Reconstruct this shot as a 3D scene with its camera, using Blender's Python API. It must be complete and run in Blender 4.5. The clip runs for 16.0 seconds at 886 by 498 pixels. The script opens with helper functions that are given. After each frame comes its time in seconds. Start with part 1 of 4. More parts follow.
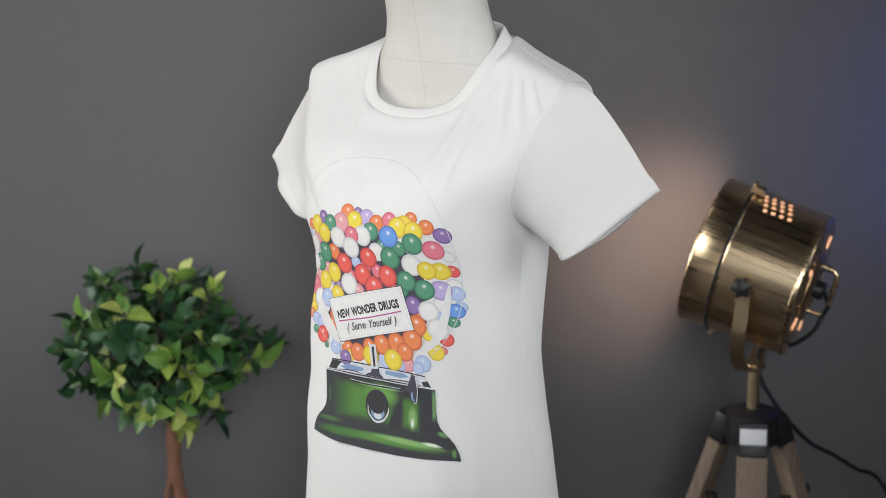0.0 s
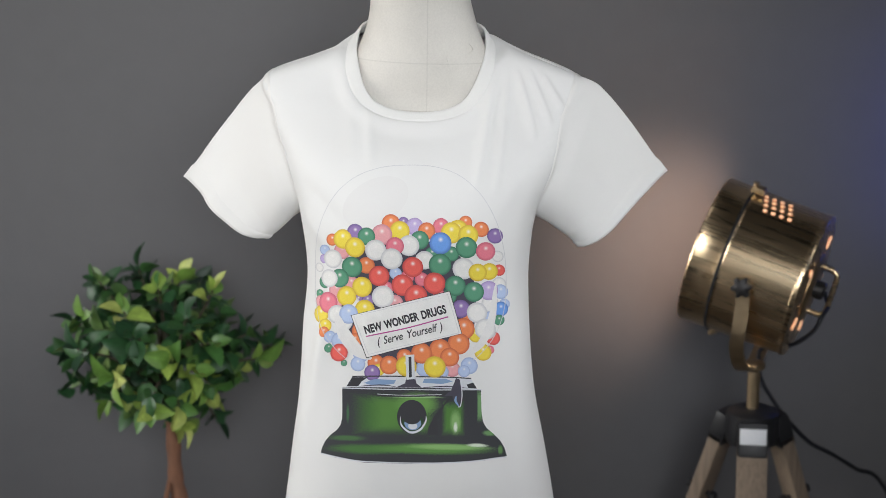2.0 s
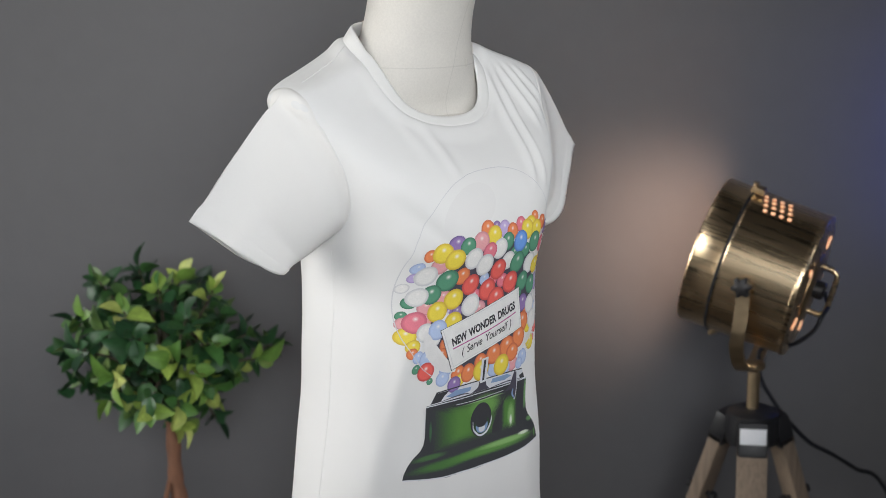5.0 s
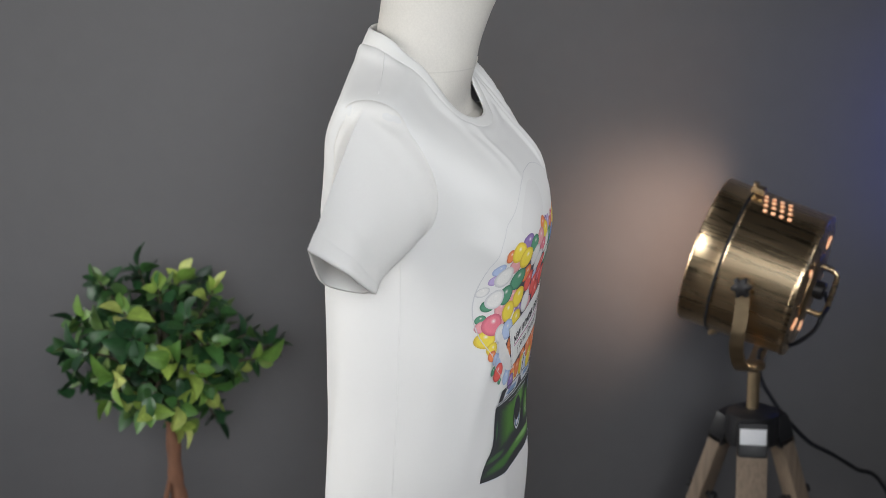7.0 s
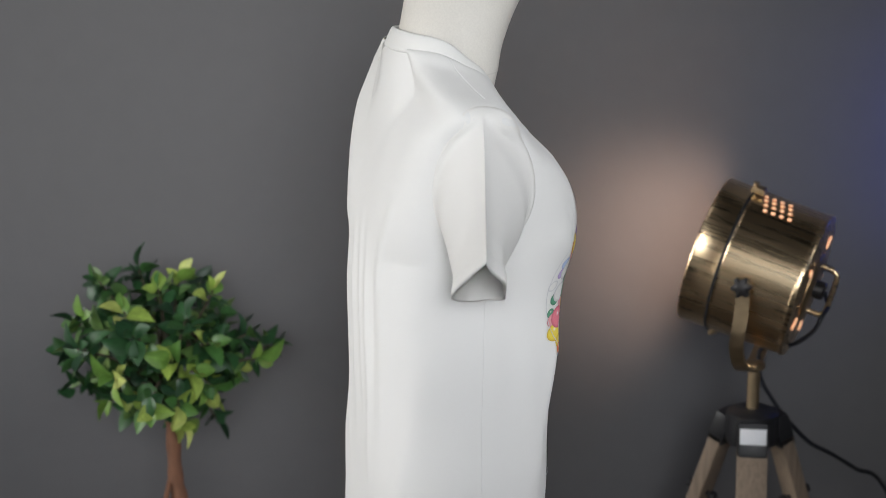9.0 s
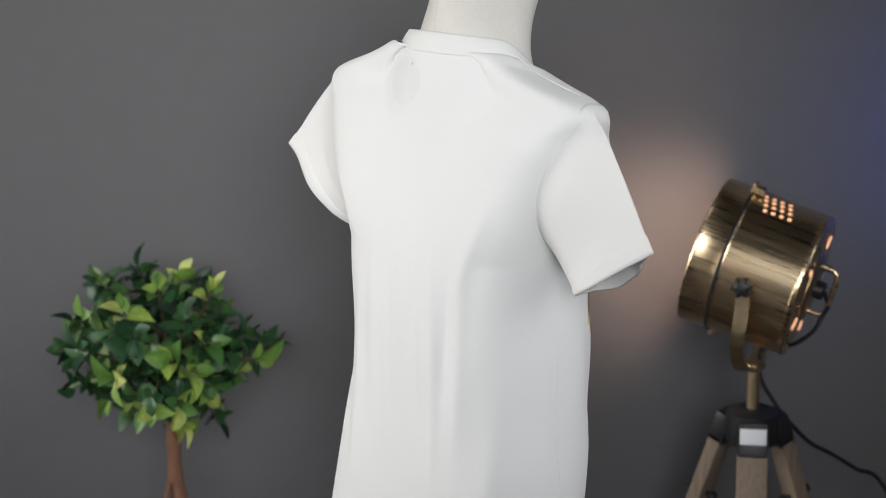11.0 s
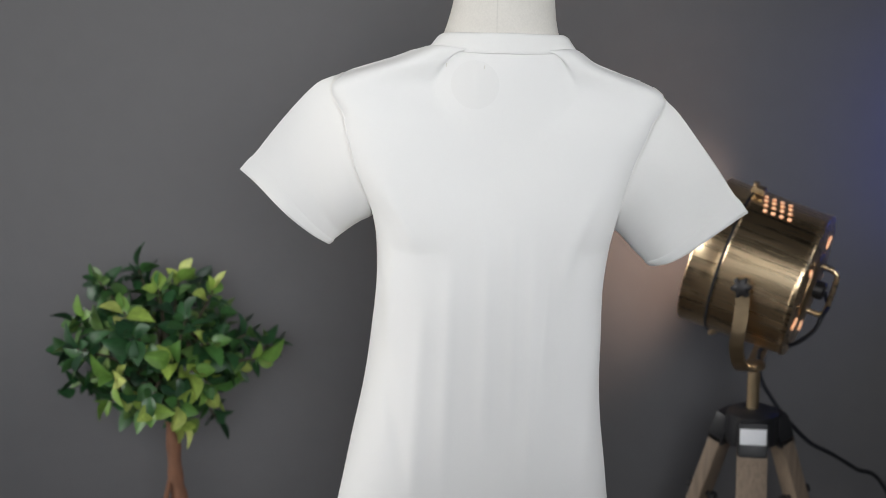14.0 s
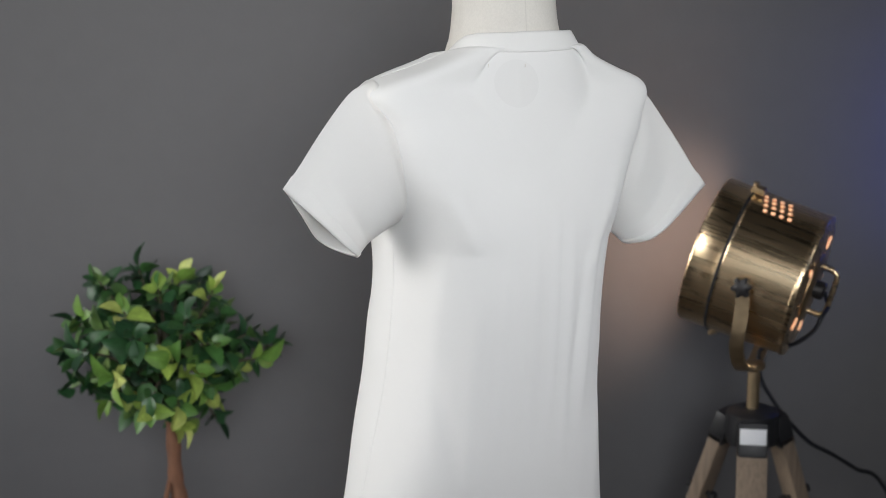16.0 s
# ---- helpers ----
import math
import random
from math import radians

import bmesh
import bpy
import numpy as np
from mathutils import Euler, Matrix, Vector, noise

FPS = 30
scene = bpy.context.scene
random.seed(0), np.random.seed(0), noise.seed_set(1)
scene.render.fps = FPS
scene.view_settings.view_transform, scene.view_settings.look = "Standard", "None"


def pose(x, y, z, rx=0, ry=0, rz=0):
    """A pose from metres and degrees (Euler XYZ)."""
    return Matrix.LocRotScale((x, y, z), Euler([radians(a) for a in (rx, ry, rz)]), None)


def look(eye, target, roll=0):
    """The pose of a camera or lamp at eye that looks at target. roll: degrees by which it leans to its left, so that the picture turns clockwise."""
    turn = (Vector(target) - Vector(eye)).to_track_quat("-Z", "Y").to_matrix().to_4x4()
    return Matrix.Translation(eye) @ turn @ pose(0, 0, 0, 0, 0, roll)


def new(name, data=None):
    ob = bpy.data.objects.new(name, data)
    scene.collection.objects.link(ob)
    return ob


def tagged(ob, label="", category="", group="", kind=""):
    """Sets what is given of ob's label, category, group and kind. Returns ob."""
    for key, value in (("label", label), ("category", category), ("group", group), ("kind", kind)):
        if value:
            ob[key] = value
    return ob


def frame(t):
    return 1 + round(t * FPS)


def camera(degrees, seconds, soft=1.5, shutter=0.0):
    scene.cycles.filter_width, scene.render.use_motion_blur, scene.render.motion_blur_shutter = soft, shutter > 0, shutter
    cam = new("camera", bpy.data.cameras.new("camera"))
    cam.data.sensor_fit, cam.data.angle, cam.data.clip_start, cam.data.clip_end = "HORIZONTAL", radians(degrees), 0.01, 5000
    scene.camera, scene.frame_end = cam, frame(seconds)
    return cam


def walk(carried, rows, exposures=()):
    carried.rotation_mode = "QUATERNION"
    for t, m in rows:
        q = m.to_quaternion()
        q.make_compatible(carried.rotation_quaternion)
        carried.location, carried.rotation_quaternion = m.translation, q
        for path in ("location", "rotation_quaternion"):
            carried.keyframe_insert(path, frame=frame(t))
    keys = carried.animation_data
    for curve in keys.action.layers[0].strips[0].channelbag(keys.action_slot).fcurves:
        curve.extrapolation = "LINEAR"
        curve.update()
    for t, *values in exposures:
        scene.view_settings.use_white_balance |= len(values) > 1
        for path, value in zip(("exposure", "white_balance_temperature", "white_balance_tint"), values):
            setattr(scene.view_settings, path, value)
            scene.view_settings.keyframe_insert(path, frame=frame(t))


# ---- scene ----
from mathutils.bvhtree import BVHTree

# The camera stands on a tripod and looks slightly down at the turning form.
cam = camera(28.6, 16.0, soft=0.9)
cam.data.dof.use_dof = True
cam.data.dof.focus_distance = 2.02
cam.data.dof.aperture_fstop = 4.6
PITCH = radians(12.546)
HEART = Vector((0.0, 0.0, 1.15))
STILL = look(HEART + Vector((0, -2.1 * math.cos(PITCH), 2.1 * math.sin(PITCH))), HEART)
walk(cam, [(0, STILL), (16, STILL)])

# ---- world and lights ----
world = bpy.data.worlds.new("world")
scene.world = world
world.use_nodes = True
wn = world.node_tree
sky = wn.nodes.new("ShaderNodeTexSky")
sky.sky_type, sky.sun_disc = "NISHITA", False
sky.sun_elevation, sky.sun_rotation = radians(35), radians(250)
wn.links.new(sky.outputs[0], wn.nodes["Background"].inputs[0])
wn.nodes["Background"].inputs[1].default_value = 0.08
scene.view_settings.exposure = 0.0


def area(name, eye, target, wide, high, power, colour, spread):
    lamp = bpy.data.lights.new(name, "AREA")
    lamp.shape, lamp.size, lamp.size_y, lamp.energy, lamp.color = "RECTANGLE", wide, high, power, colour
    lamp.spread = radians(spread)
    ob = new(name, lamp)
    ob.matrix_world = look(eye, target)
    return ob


# unseen soft fill lamps added in the openings, one blue for the wall
area("fill_front", (-0.15, -2.58, 1.95), (-0.47, 0.8, 1.29), 1.8, 1.0, 6.6, (0.97, 0.985, 1.0), 45)
area("fill_side", (-2.04, -0.30, 1.5), (0.0, 0.0, 0.96), 1.6, 1.3, 5.3, (1.0, 0.99, 0.97), 56)
area("fill_east", (0.86, -0.30, 1.5), (0.0, 0.0, 0.96), 0.9, 0.8, 0.85, (1.0, 0.985, 0.97), 56)
area("blue_right", (0.90, 0.71, 1.17), (0.55, 0.80, 1.20), 0.12, 0.36, 0.30, (0.02, 0.09, 1.0), 140)


# ---- materials ----
def nodes_of(name):
    m = bpy.data.materials.new(name)
    m.use_nodes = True
    nt = m.node_tree
    return m, nt, nt.nodes["Principled BSDF"]


def node(nt, kind, **inputs):
    n = nt.nodes.new("ShaderNode" + kind)
    for k, v in inputs.items():
        n.inputs[k.replace("_", " ")].default_value = v
    return n


def surface(name, colour, rough=0.6, metal=0.0, scale=40.0, vary=0.12, bump=0.0, bump_scale=300.0, large=4.0, stretch=(1, 1, 1), sheen=0.0):
    """A plain material with variation at two scales and fine relief."""
    m, nt, b = nodes_of(name)
    tc = node(nt, "TexCoord")
    mp = nt.nodes.new("ShaderNodeMapping")
    mp.inputs["Scale"].default_value = stretch
    nt.links.new(tc.outputs["Object"], mp.inputs[0])
    fine = node(nt, "TexNoise", Scale=scale, Detail=5.0, Roughness=0.6)
    wide = node(nt, "TexNoise", Scale=large, Detail=3.0)
    add = node(nt, "Math")
    nt.links.new(mp.outputs[0], fine.inputs["Vector"])
    nt.links.new(tc.outputs["Object"], wide.inputs["Vector"])
    nt.links.new(fine.outputs[0], add.inputs[0])
    nt.links.new(wide.outputs[0], add.inputs[1])
    ramp = node(nt, "MapRange", From_Min=0.6, From_Max=1.4, To_Min=1 - vary, To_Max=1 + vary)
    nt.links.new(add.outputs[0], ramp.inputs[0])
    mix = nt.nodes.new("ShaderNodeVectorMath")
    mix.operation = "SCALE"
    mix.inputs[0].default_value = colour
    nt.links.new(ramp.outputs[0], mix.inputs["Scale"])
    nt.links.new(mix.outputs[0], b.inputs["Base Color"])
    rr = node(nt, "MapRange", From_Min=0.3, From_Max=0.7, To_Min=max(rough - 0.08, 0.02), To_Max=min(rough + 0.08, 1))
    nt.links.new(fine.outputs[0], rr.inputs[0])
    nt.links.new(rr.outputs[0], b.inputs["Roughness"])
    b.inputs["Metallic"].default_value = metal
    b.inputs["Sheen Weight"].default_value = sheen
    if bump:
        bn = node(nt, "TexNoise", Scale=bump_scale, Detail=4.0)
        nt.links.new(mp.outputs[0], bn.inputs["Vector"])
        bp = node(nt, "Bump", Strength=bump, Distance=0.002)
        nt.links.new(bn.outputs[0], bp.inputs["Height"])
        nt.links.new(bp.outputs[0], b.inputs["Normal"])
    return m


WALL = surface("wall_paint", (0.128, 0.126, 0.130), 0.75, scale=24, vary=0.11, bump=0.25, bump_scale=220, large=1.3)
# unseen walls kept pale to bounce light, unseen ceiling kept dark for the brass
ROOM = surface("room_paint", (0.80, 0.80, 0.80), 0.85, scale=10, vary=0.05)
CEIL = surface("ceiling_paint", (0.10, 0.10, 0.105), 0.85, scale=10, vary=0.05)
FLOOR = surface("floor_wood", (0.075, 0.06, 0.05), 0.5, scale=30, vary=0.25, stretch=(1, 8, 1))
COTTON = surface("cotton_jersey", (0.762, 0.758, 0.748), 0.9, scale=900, vary=0.02, bump=0.18, bump_scale=1400, large=9, sheen=0.15)
SLEEVE = surface("thin_jersey", (0.797, 0.790, 0.775), 0.9, scale=900, vary=0.02, bump=0.18, bump_scale=1400, large=9)


def let_through(m, share, colour):
    """Thin cloth that lets some light through, warmer than it came."""
    nt = m.node_tree
    b = nt.nodes["Principled BSDF"]
    tr = nt.nodes.new("ShaderNodeBsdfTranslucent")
    tr.inputs["Color"].default_value = (*colour, 1)
    mix = nt.nodes.new("ShaderNodeMixShader")
    mix.inputs[0].default_value = share
    nt.links.new(b.outputs[0], mix.inputs[1])
    nt.links.new(tr.outputs[0], mix.inputs[2])
    nt.links.new(mix.outputs[0], nt.nodes["Material Output"].inputs["Surface"])


let_through(SLEEVE, 0.09, (0.92, 0.80, 0.62))
SHOW = surface("cotton_over_label", (0.738, 0.733, 0.722), 0.9, scale=900, vary=0.02, bump=0.18, bump_scale=1400)
RIB = surface("cotton_rib", (0.772, 0.767, 0.752), 0.9, scale=900, vary=0.02, bump=0.3, bump_scale=900, sheen=0.15)
CLOTH = surface("form_cloth", (0.655, 0.63, 0.585), 0.85, scale=420, vary=0.09, bump=0.25, bump_scale=1100, large=14)


def seam_lines(m):
    """Sewn seams of the form's cover: one down the middle, one round the neck's root."""
    nt = m.node_tree
    b = nt.nodes["Principled BSDF"]
    base = b.inputs["Base Color"].links[0].from_socket
    tc = node(nt, "TexCoord")
    sep = node(nt, "SeparateXYZ")
    nt.links.new(tc.outputs["Object"], sep.inputs[0])
    total = None
    for out, at in (("X", -0.036), ("Z", 0.226)):
        s = node(nt, "Math")
        s.operation = "SUBTRACT"
        s.inputs[1].default_value = at
        nt.links.new(sep.outputs[out], s.inputs[0])
        a = node(nt, "Math")
        a.operation = "ABSOLUTE"
        nt.links.new(s.outputs[0], a.inputs[0])
        r = node(nt, "MapRange", From_Min=0.0002, From_Max=0.0011, To_Min=0.90, To_Max=1.0)
        nt.links.new(a.outputs[0], r.inputs[0])
        if total is None:
            total = r.outputs[0]
        else:
            mu = node(nt, "Math")
            mu.operation = "MULTIPLY"
            nt.links.new(total, mu.inputs[0])
            nt.links.new(r.outputs[0], mu.inputs[1])
            total = mu.outputs[0]
    sc = nt.nodes.new("ShaderNodeVectorMath")
    sc.operation = "SCALE"
    nt.links.new(base, sc.inputs[0])
    nt.links.new(total, sc.inputs["Scale"])
    nt.links.new(sc.outputs[0], b.inputs["Base Color"])


seam_lines(CLOTH)
BRASS = surface("brushed_brass", (0.78, 0.585, 0.36), 0.27, 1.0, scale=420, vary=0.06, large=8)
LAMP_FRONT, LAMP_BACK = Vector((0.405, 0.532, 1.031)), Vector((0.549, 0.472, 0.987))


def brushed(m, along):
    """Grain and uneven tone drawn out along the drum's axis."""
    nt = m.node_tree
    b = nt.nodes["Principled BSDF"]
    base = b.inputs["Base Color"].links[0].from_socket
    tc = node(nt, "TexCoord")
    dot = nt.nodes.new("ShaderNodeVectorMath")
    dot.operation = "DOT_PRODUCT"
    dot.inputs[1].default_value = along
    nt.links.new(tc.outputs["Object"], dot.inputs[0])
    far = nt.nodes.new("ShaderNodeVectorMath")
    far.operation = "SCALE"
    far.inputs[0].default_value = -0.97 * along
    nt.links.new(dot.outputs["Value"], far.inputs["Scale"])
    flat = nt.nodes.new("ShaderNodeVectorMath")
    nt.links.new(tc.outputs["Object"], flat.inputs[0])
    nt.links.new(far.outputs[0], flat.inputs[1])
    grain = node(nt, "TexNoise", Scale=130.0, Detail=5.0, Roughness=0.65)
    nt.links.new(flat.outputs[0], grain.inputs["Vector"])
    rough = node(nt, "MapRange", From_Min=0.3, From_Max=0.7, To_Min=0.22, To_Max=0.36)
    nt.links.new(grain.outputs[0], rough.inputs[0])
    nt.links.new(rough.outputs[0], b.inputs["Roughness"])
    tone = node(nt, "MapRange", From_Min=0.3, From_Max=0.7, To_Min=0.80, To_Max=1.12)
    nt.links.new(grain.outputs[0], tone.inputs[0])
    sc = nt.nodes.new("ShaderNodeVectorMath")
    sc.operation = "SCALE"
    nt.links.new(base, sc.inputs[0])
    nt.links.new(tone.outputs[0], sc.inputs["Scale"])
    nt.links.new(sc.outputs[0], b.inputs["Base Color"])
    bp = node(nt, "Bump", Strength=0.08, Distance=0.0004)
    nt.links.new(grain.outputs[0], bp.inputs["Height"])
    nt.links.new(bp.outputs[0], b.inputs["Normal"])


brushed(BRASS, (LAMP_FRONT - LAMP_BACK).normalized())
BRASS_DULL = surface("dull_brass", (0.46, 0.35, 0.22), 0.42, 1.0, scale=80, vary=0.15)
DARK = surface("dark_metal", (0.035, 0.033, 0.034), 0.38, 0.4, scale=60, vary=0.2)
BLACK = surface("black_plastic", (0.016, 0.016, 0.018), 0.45, 0.0, scale=80, vary=0.2)
WOOD = surface("grey_oak", (0.235, 0.175, 0.125), 0.65, scale=26, vary=0.45, bump=0.3, bump_scale=90, stretch=(9, 9, 0.8))
CORD = surface("cord_rubber", (0.012, 0.013, 0.018), 0.5)
LABEL = surface("label_white", (0.72, 0.73, 0.76), 0.5)
TERRA = surface("pot_clay", (0.30, 0.24, 0.20), 0.8, scale=40, vary=0.15, bump=0.2)
SOIL = surface("soil", (0.035, 0.025, 0.018), 0.95, scale=90, vary=0.5, bump=0.6, bump_scale=120)
BARK = surface("bark", (0.20, 0.094, 0.054), 0.85, scale=60, vary=0.45, bump=0.7, bump_scale=140, stretch=(4, 4, 0.7))


TWIG = surface("twig", (0.060, 0.050, 0.030), 0.85, scale=60, vary=0.3)


def glow(name, colour, strength):
    m, nt, b = nodes_of(name)
    b.inputs["Base Color"].default_value = (*colour, 1)
    b.inputs["Emission Color"].default_value = (*colour, 1)
    b.inputs["Emission Strength"].default_value = strength
    return m


# glow put on solid discs and bars in place of light through holes
GLOW = glow("hole_glow", (1.0, 0.55, 0.32), 0.75)
BULB = glow("bulb", (1.0, 0.62, 0.34), 6.0)


def leaf_material(name, tones):
    m, nt, b = nodes_of(name)
    info = node(nt, "ObjectInfo")
    geo = node(nt, "NewGeometry")
    ramp = nt.nodes.new("ShaderNodeValToRGB")
    e = ramp.color_ramp.elements
    e[0].position, e[0].color = tones[0][0], (*tones[0][1], 1)
    e[1].position, e[1].color = tones[-1][0], (*tones[-1][1], 1)
    for pos, col in tones[1:-1]:
        e.new(pos).color = (*col, 1)
    nt.links.new(info.outputs["Random"], ramp.inputs[0])
    uv = node(nt, "UVMap")
    sep = node(nt, "SeparateXYZ")
    nt.links.new(uv.outputs[0], sep.inputs[0])
    mid = node(nt, "Math")
    mid.operation = "ABSOLUTE"
    nt.links.new(sep.outputs[0], mid.inputs[0])
    vein = node(nt, "MapRange", From_Min=0.0, From_Max=0.10, To_Min=1.35, To_Max=1.0)
    nt.links.new(mid.outputs[0], vein.inputs[0])
    tc = node(nt, "TexCoord")
    ns = node(nt, "TexNoise", Scale=70.0, Detail=3.0)
    nt.links.new(tc.outputs["Object"], ns.inputs["Vector"])
    nr = node(nt, "MapRange", From_Min=0.3, From_Max=0.7, To_Min=0.75, To_Max=1.25)
    nt.links.new(ns.outputs[0], nr.inputs[0])
    mul = node(nt, "Math")
    mul.operation = "MULTIPLY"
    nt.links.new(vein.outputs[0], mul.inputs[0])
    nt.links.new(nr.outputs[0], mul.inputs[1])
    sc = nt.nodes.new("ShaderNodeVectorMath")
    sc.operation = "SCALE"
    nt.links.new(ramp.outputs[0], sc.inputs[0])
    nt.links.new(mul.outputs[0], sc.inputs["Scale"])
    nt.links.new(sc.outputs[0], b.inputs["Base Color"])
    b.inputs["Roughness"].default_value = 0.42
    b.inputs["Transmission Weight"].default_value = 0.0
    return m


# dark leaf tone for the crown's inside; pale tone paints light on the tips
LEAF = leaf_material("leaf", ((0.0, (0.010, 0.034, 0.016)), (0.5, (0.026, 0.085, 0.028)), (0.8, (0.055, 0.135, 0.035)), (1.0, (0.13, 0.20, 0.055))))
LEAF_LIT = leaf_material("lit_leaf", ((0.0, (0.050, 0.145, 0.035)), (0.45, (0.135, 0.250, 0.045)), (0.8, (0.28, 0.38, 0.075)), (1.0, (0.44, 0.47, 0.14))))


# ---- mesh helpers ----
def mesh_of(name, bm, material):
    me = bpy.data.meshes.new(name)
    bm.normal_update()
    bm.to_mesh(me)
    bm.free()
    me.materials.append(material)
    me.polygons.foreach_set("use_smooth", [True] * len(me.polygons))
    return me


def part(name, bm, material, parent=None, label="", sharp=40):
    me = mesh_of(name, bm, material)
    if sharp:
        me.set_sharp_from_angle(angle=radians(sharp))
    ob = new(name, me)
    if parent is not None:
        ob.parent = parent
    return tagged(ob, label)


def box(bm, sx, sy, sz, m=None, bevel=0.0):
    start = set(bm.verts)
    r = bmesh.ops.create_cube(bm, size=1.0, matrix=Matrix.Diagonal((sx, sy, sz, 1)))
    if bevel:
        es = list({e for v in r["verts"] for e in v.link_edges})
        bmesh.ops.bevel(bm, geom=es, offset=bevel, segments=2, affect="EDGES", profile=0.6)
    vs = [v for v in bm.verts if v not in start]
    if m is not None:
        bmesh.ops.transform(bm, matrix=m, verts=vs)
    return vs


def loft(bm, rings, cap_start=True, cap_end=True, closed=True):
    """Skin between rings of points."""
    rows = [[bm.verts.new(p) for p in ring] for ring in rings]
    n = len(rows[0])
    for a, b in zip(rows, rows[1:]):
        for i in range(n if closed else n - 1):
            j = (i + 1) % n
            bm.faces.new((a[i], a[j], b[j], b[i]))
    if cap_start:
        bm.faces.new(rows[0][::-1])
    if cap_end:
        bm.faces.new(rows[-1])
    return rows


def turned(bm, profile, m=None, steps=48, cap_start=True, cap_end=True):
    """A body of revolution about z from (radius, height) pairs."""
    rings = [[Vector((r * math.cos(a), r * math.sin(a), z)) for a in (2 * math.pi * i / steps for i in range(steps))] for r, z in profile]
    if m is not None:
        rings = [[m @ p for p in ring] for ring in rings]
    return loft(bm, rings, cap_start, cap_end)


def tube(bm, points, radius, steps=10, flat=1.0):
    """A round or flattened bar along points."""
    pts = [Vector(p) for p in points]
    rings = []
    side = None
    for i, p in enumerate(pts):
        d = (pts[min(i + 1, len(pts) - 1)] - pts[max(i - 1, 0)]).normalized()
        if side is None:
            side = d.orthogonal().normalized()
        side = (side - d * side.dot(d)).normalized()
        up = d.cross(side)
        r = radius[i] if isinstance(radius, (list, tuple)) else radius
        rings.append([p + side * (r * math.cos(a)) + up * (r * flat * math.sin(a)) for a in (2 * math.pi * k / steps for k in range(steps))])
    return loft(bm, rings)


def smooth_path(points, n):
    """Catmull-Rom through points."""
    P = [Vector(p) for p in points]
    P = [2 * P[0] - P[1]] + P + [2 * P[-1] - P[-2]]
    out = []
    segs = len(P) - 3
    for k in range(n + 1):
        s = min(k / n * segs, segs - 1e-6)
        i, u = int(s), s - int(s)
        a, b, c, d = P[i:i + 4]
        out.append(0.5 * (2 * b + (c - a) * u + (2 * a - 5 * b + 4 * c - d) * u * u + (3 * b - a - 3 * c + d) * u ** 3))
    return out


# ---- the room ----
def slab(name, lo, hi, material, label, category):
    bm = bmesh.new()
    lo, hi = Vector(lo), Vector(hi)
    box(bm, *(hi - lo), Matrix.Translation((lo + hi) / 2))
    return tagged(part(name, bm, material, None, label), category=category, kind="structure")


def wall_with_opening(name, along, at, thick, a0, a1, o0, o1, z0, z1, material, label):
    """An unseen wall along x or y with one opening added for a fill lamp, as four blocks in one mesh."""
    bm = bmesh.new()
    for p0, p1, q0, q1 in ((a0, o0, 0, 2.7), (o1, a1, 0, 2.7), (o0, o1, 0, z0), (o0, o1, z1, 2.7)):
        c, s = ((p0 + p1) / 2, (q0 + q1) / 2), (p1 - p0, q1 - q0)
        if along == "x":
            box(bm, s[0], thick, s[1], Matrix.Translation((c[0], at, c[1])))
        else:
            box(bm, thick, s[0], s[1], Matrix.Translation((at, c[0], c[1])))
    return tagged(part(name, bm, material, None, label), category="wall", kind="structure")


WALL_Y = 0.80
slab("wall_north", (-2.1, WALL_Y, 0), (0.92, WALL_Y + 0.12, 2.7), WALL, "dark grey matt painted studio wall", "wall")
slab("floor", (-2.22, -2.76, -0.1), (1.04, WALL_Y + 0.12, 0), FLOOR, "brown wooden floor of the studio", "floor")
# unseen ceiling added dark, so the drum's top reflects little
slab("ceiling", (-2.22, -2.76, 2.7), (1.04, WALL_Y + 0.12, 2.8), CEIL, "unseen plain ceiling, dark grey for the drum's reflection", "ceiling")
# unseen walls added around the camera; their openings hold the fill lamps
wall_with_opening("wall_south", "x", -2.70, 0.12, -2.1, 0.92, -1.05, 0.75, 1.40, 2.50, ROOM, "unseen white wall with an opening for a fill lamp")
wall_with_opening("wall_west", "y", -2.16, 0.12, -2.76, WALL_Y + 0.12, -1.10, 0.50, 0.85, 2.15, ROOM, "unseen white wall with an opening for a fill lamp")


def wall_east():
    """The unseen wall beside the lamp, kept dark to cut bounce, with a broad opening and a small one near the corner
    for added lamps.
    """
    bm = bmesh.new()
    end = WALL_Y + 0.12
    for y0, y1, z0, z1 in ((-2.76, -0.75, 0, 2.7), (-0.75, 0.15, 0, 1.1), (-0.75, 0.15, 1.9, 2.7), (0.15, 0.64, 0, 2.7),
                           (0.64, 0.78, 0, 0.94), (0.64, 0.78, 1.38, 2.7), (0.78, end, 0, 2.7)):
        box(bm, 0.12, y1 - y0, z1 - z0, Matrix.Translation((0.98, (y0 + y1) / 2, (z0 + z1) / 2)))
    return tagged(part("wall_east", bm, WALL, None, "unseen dark grey wall with two openings for added lamps"), category="wall", kind="structure")


wall_east()


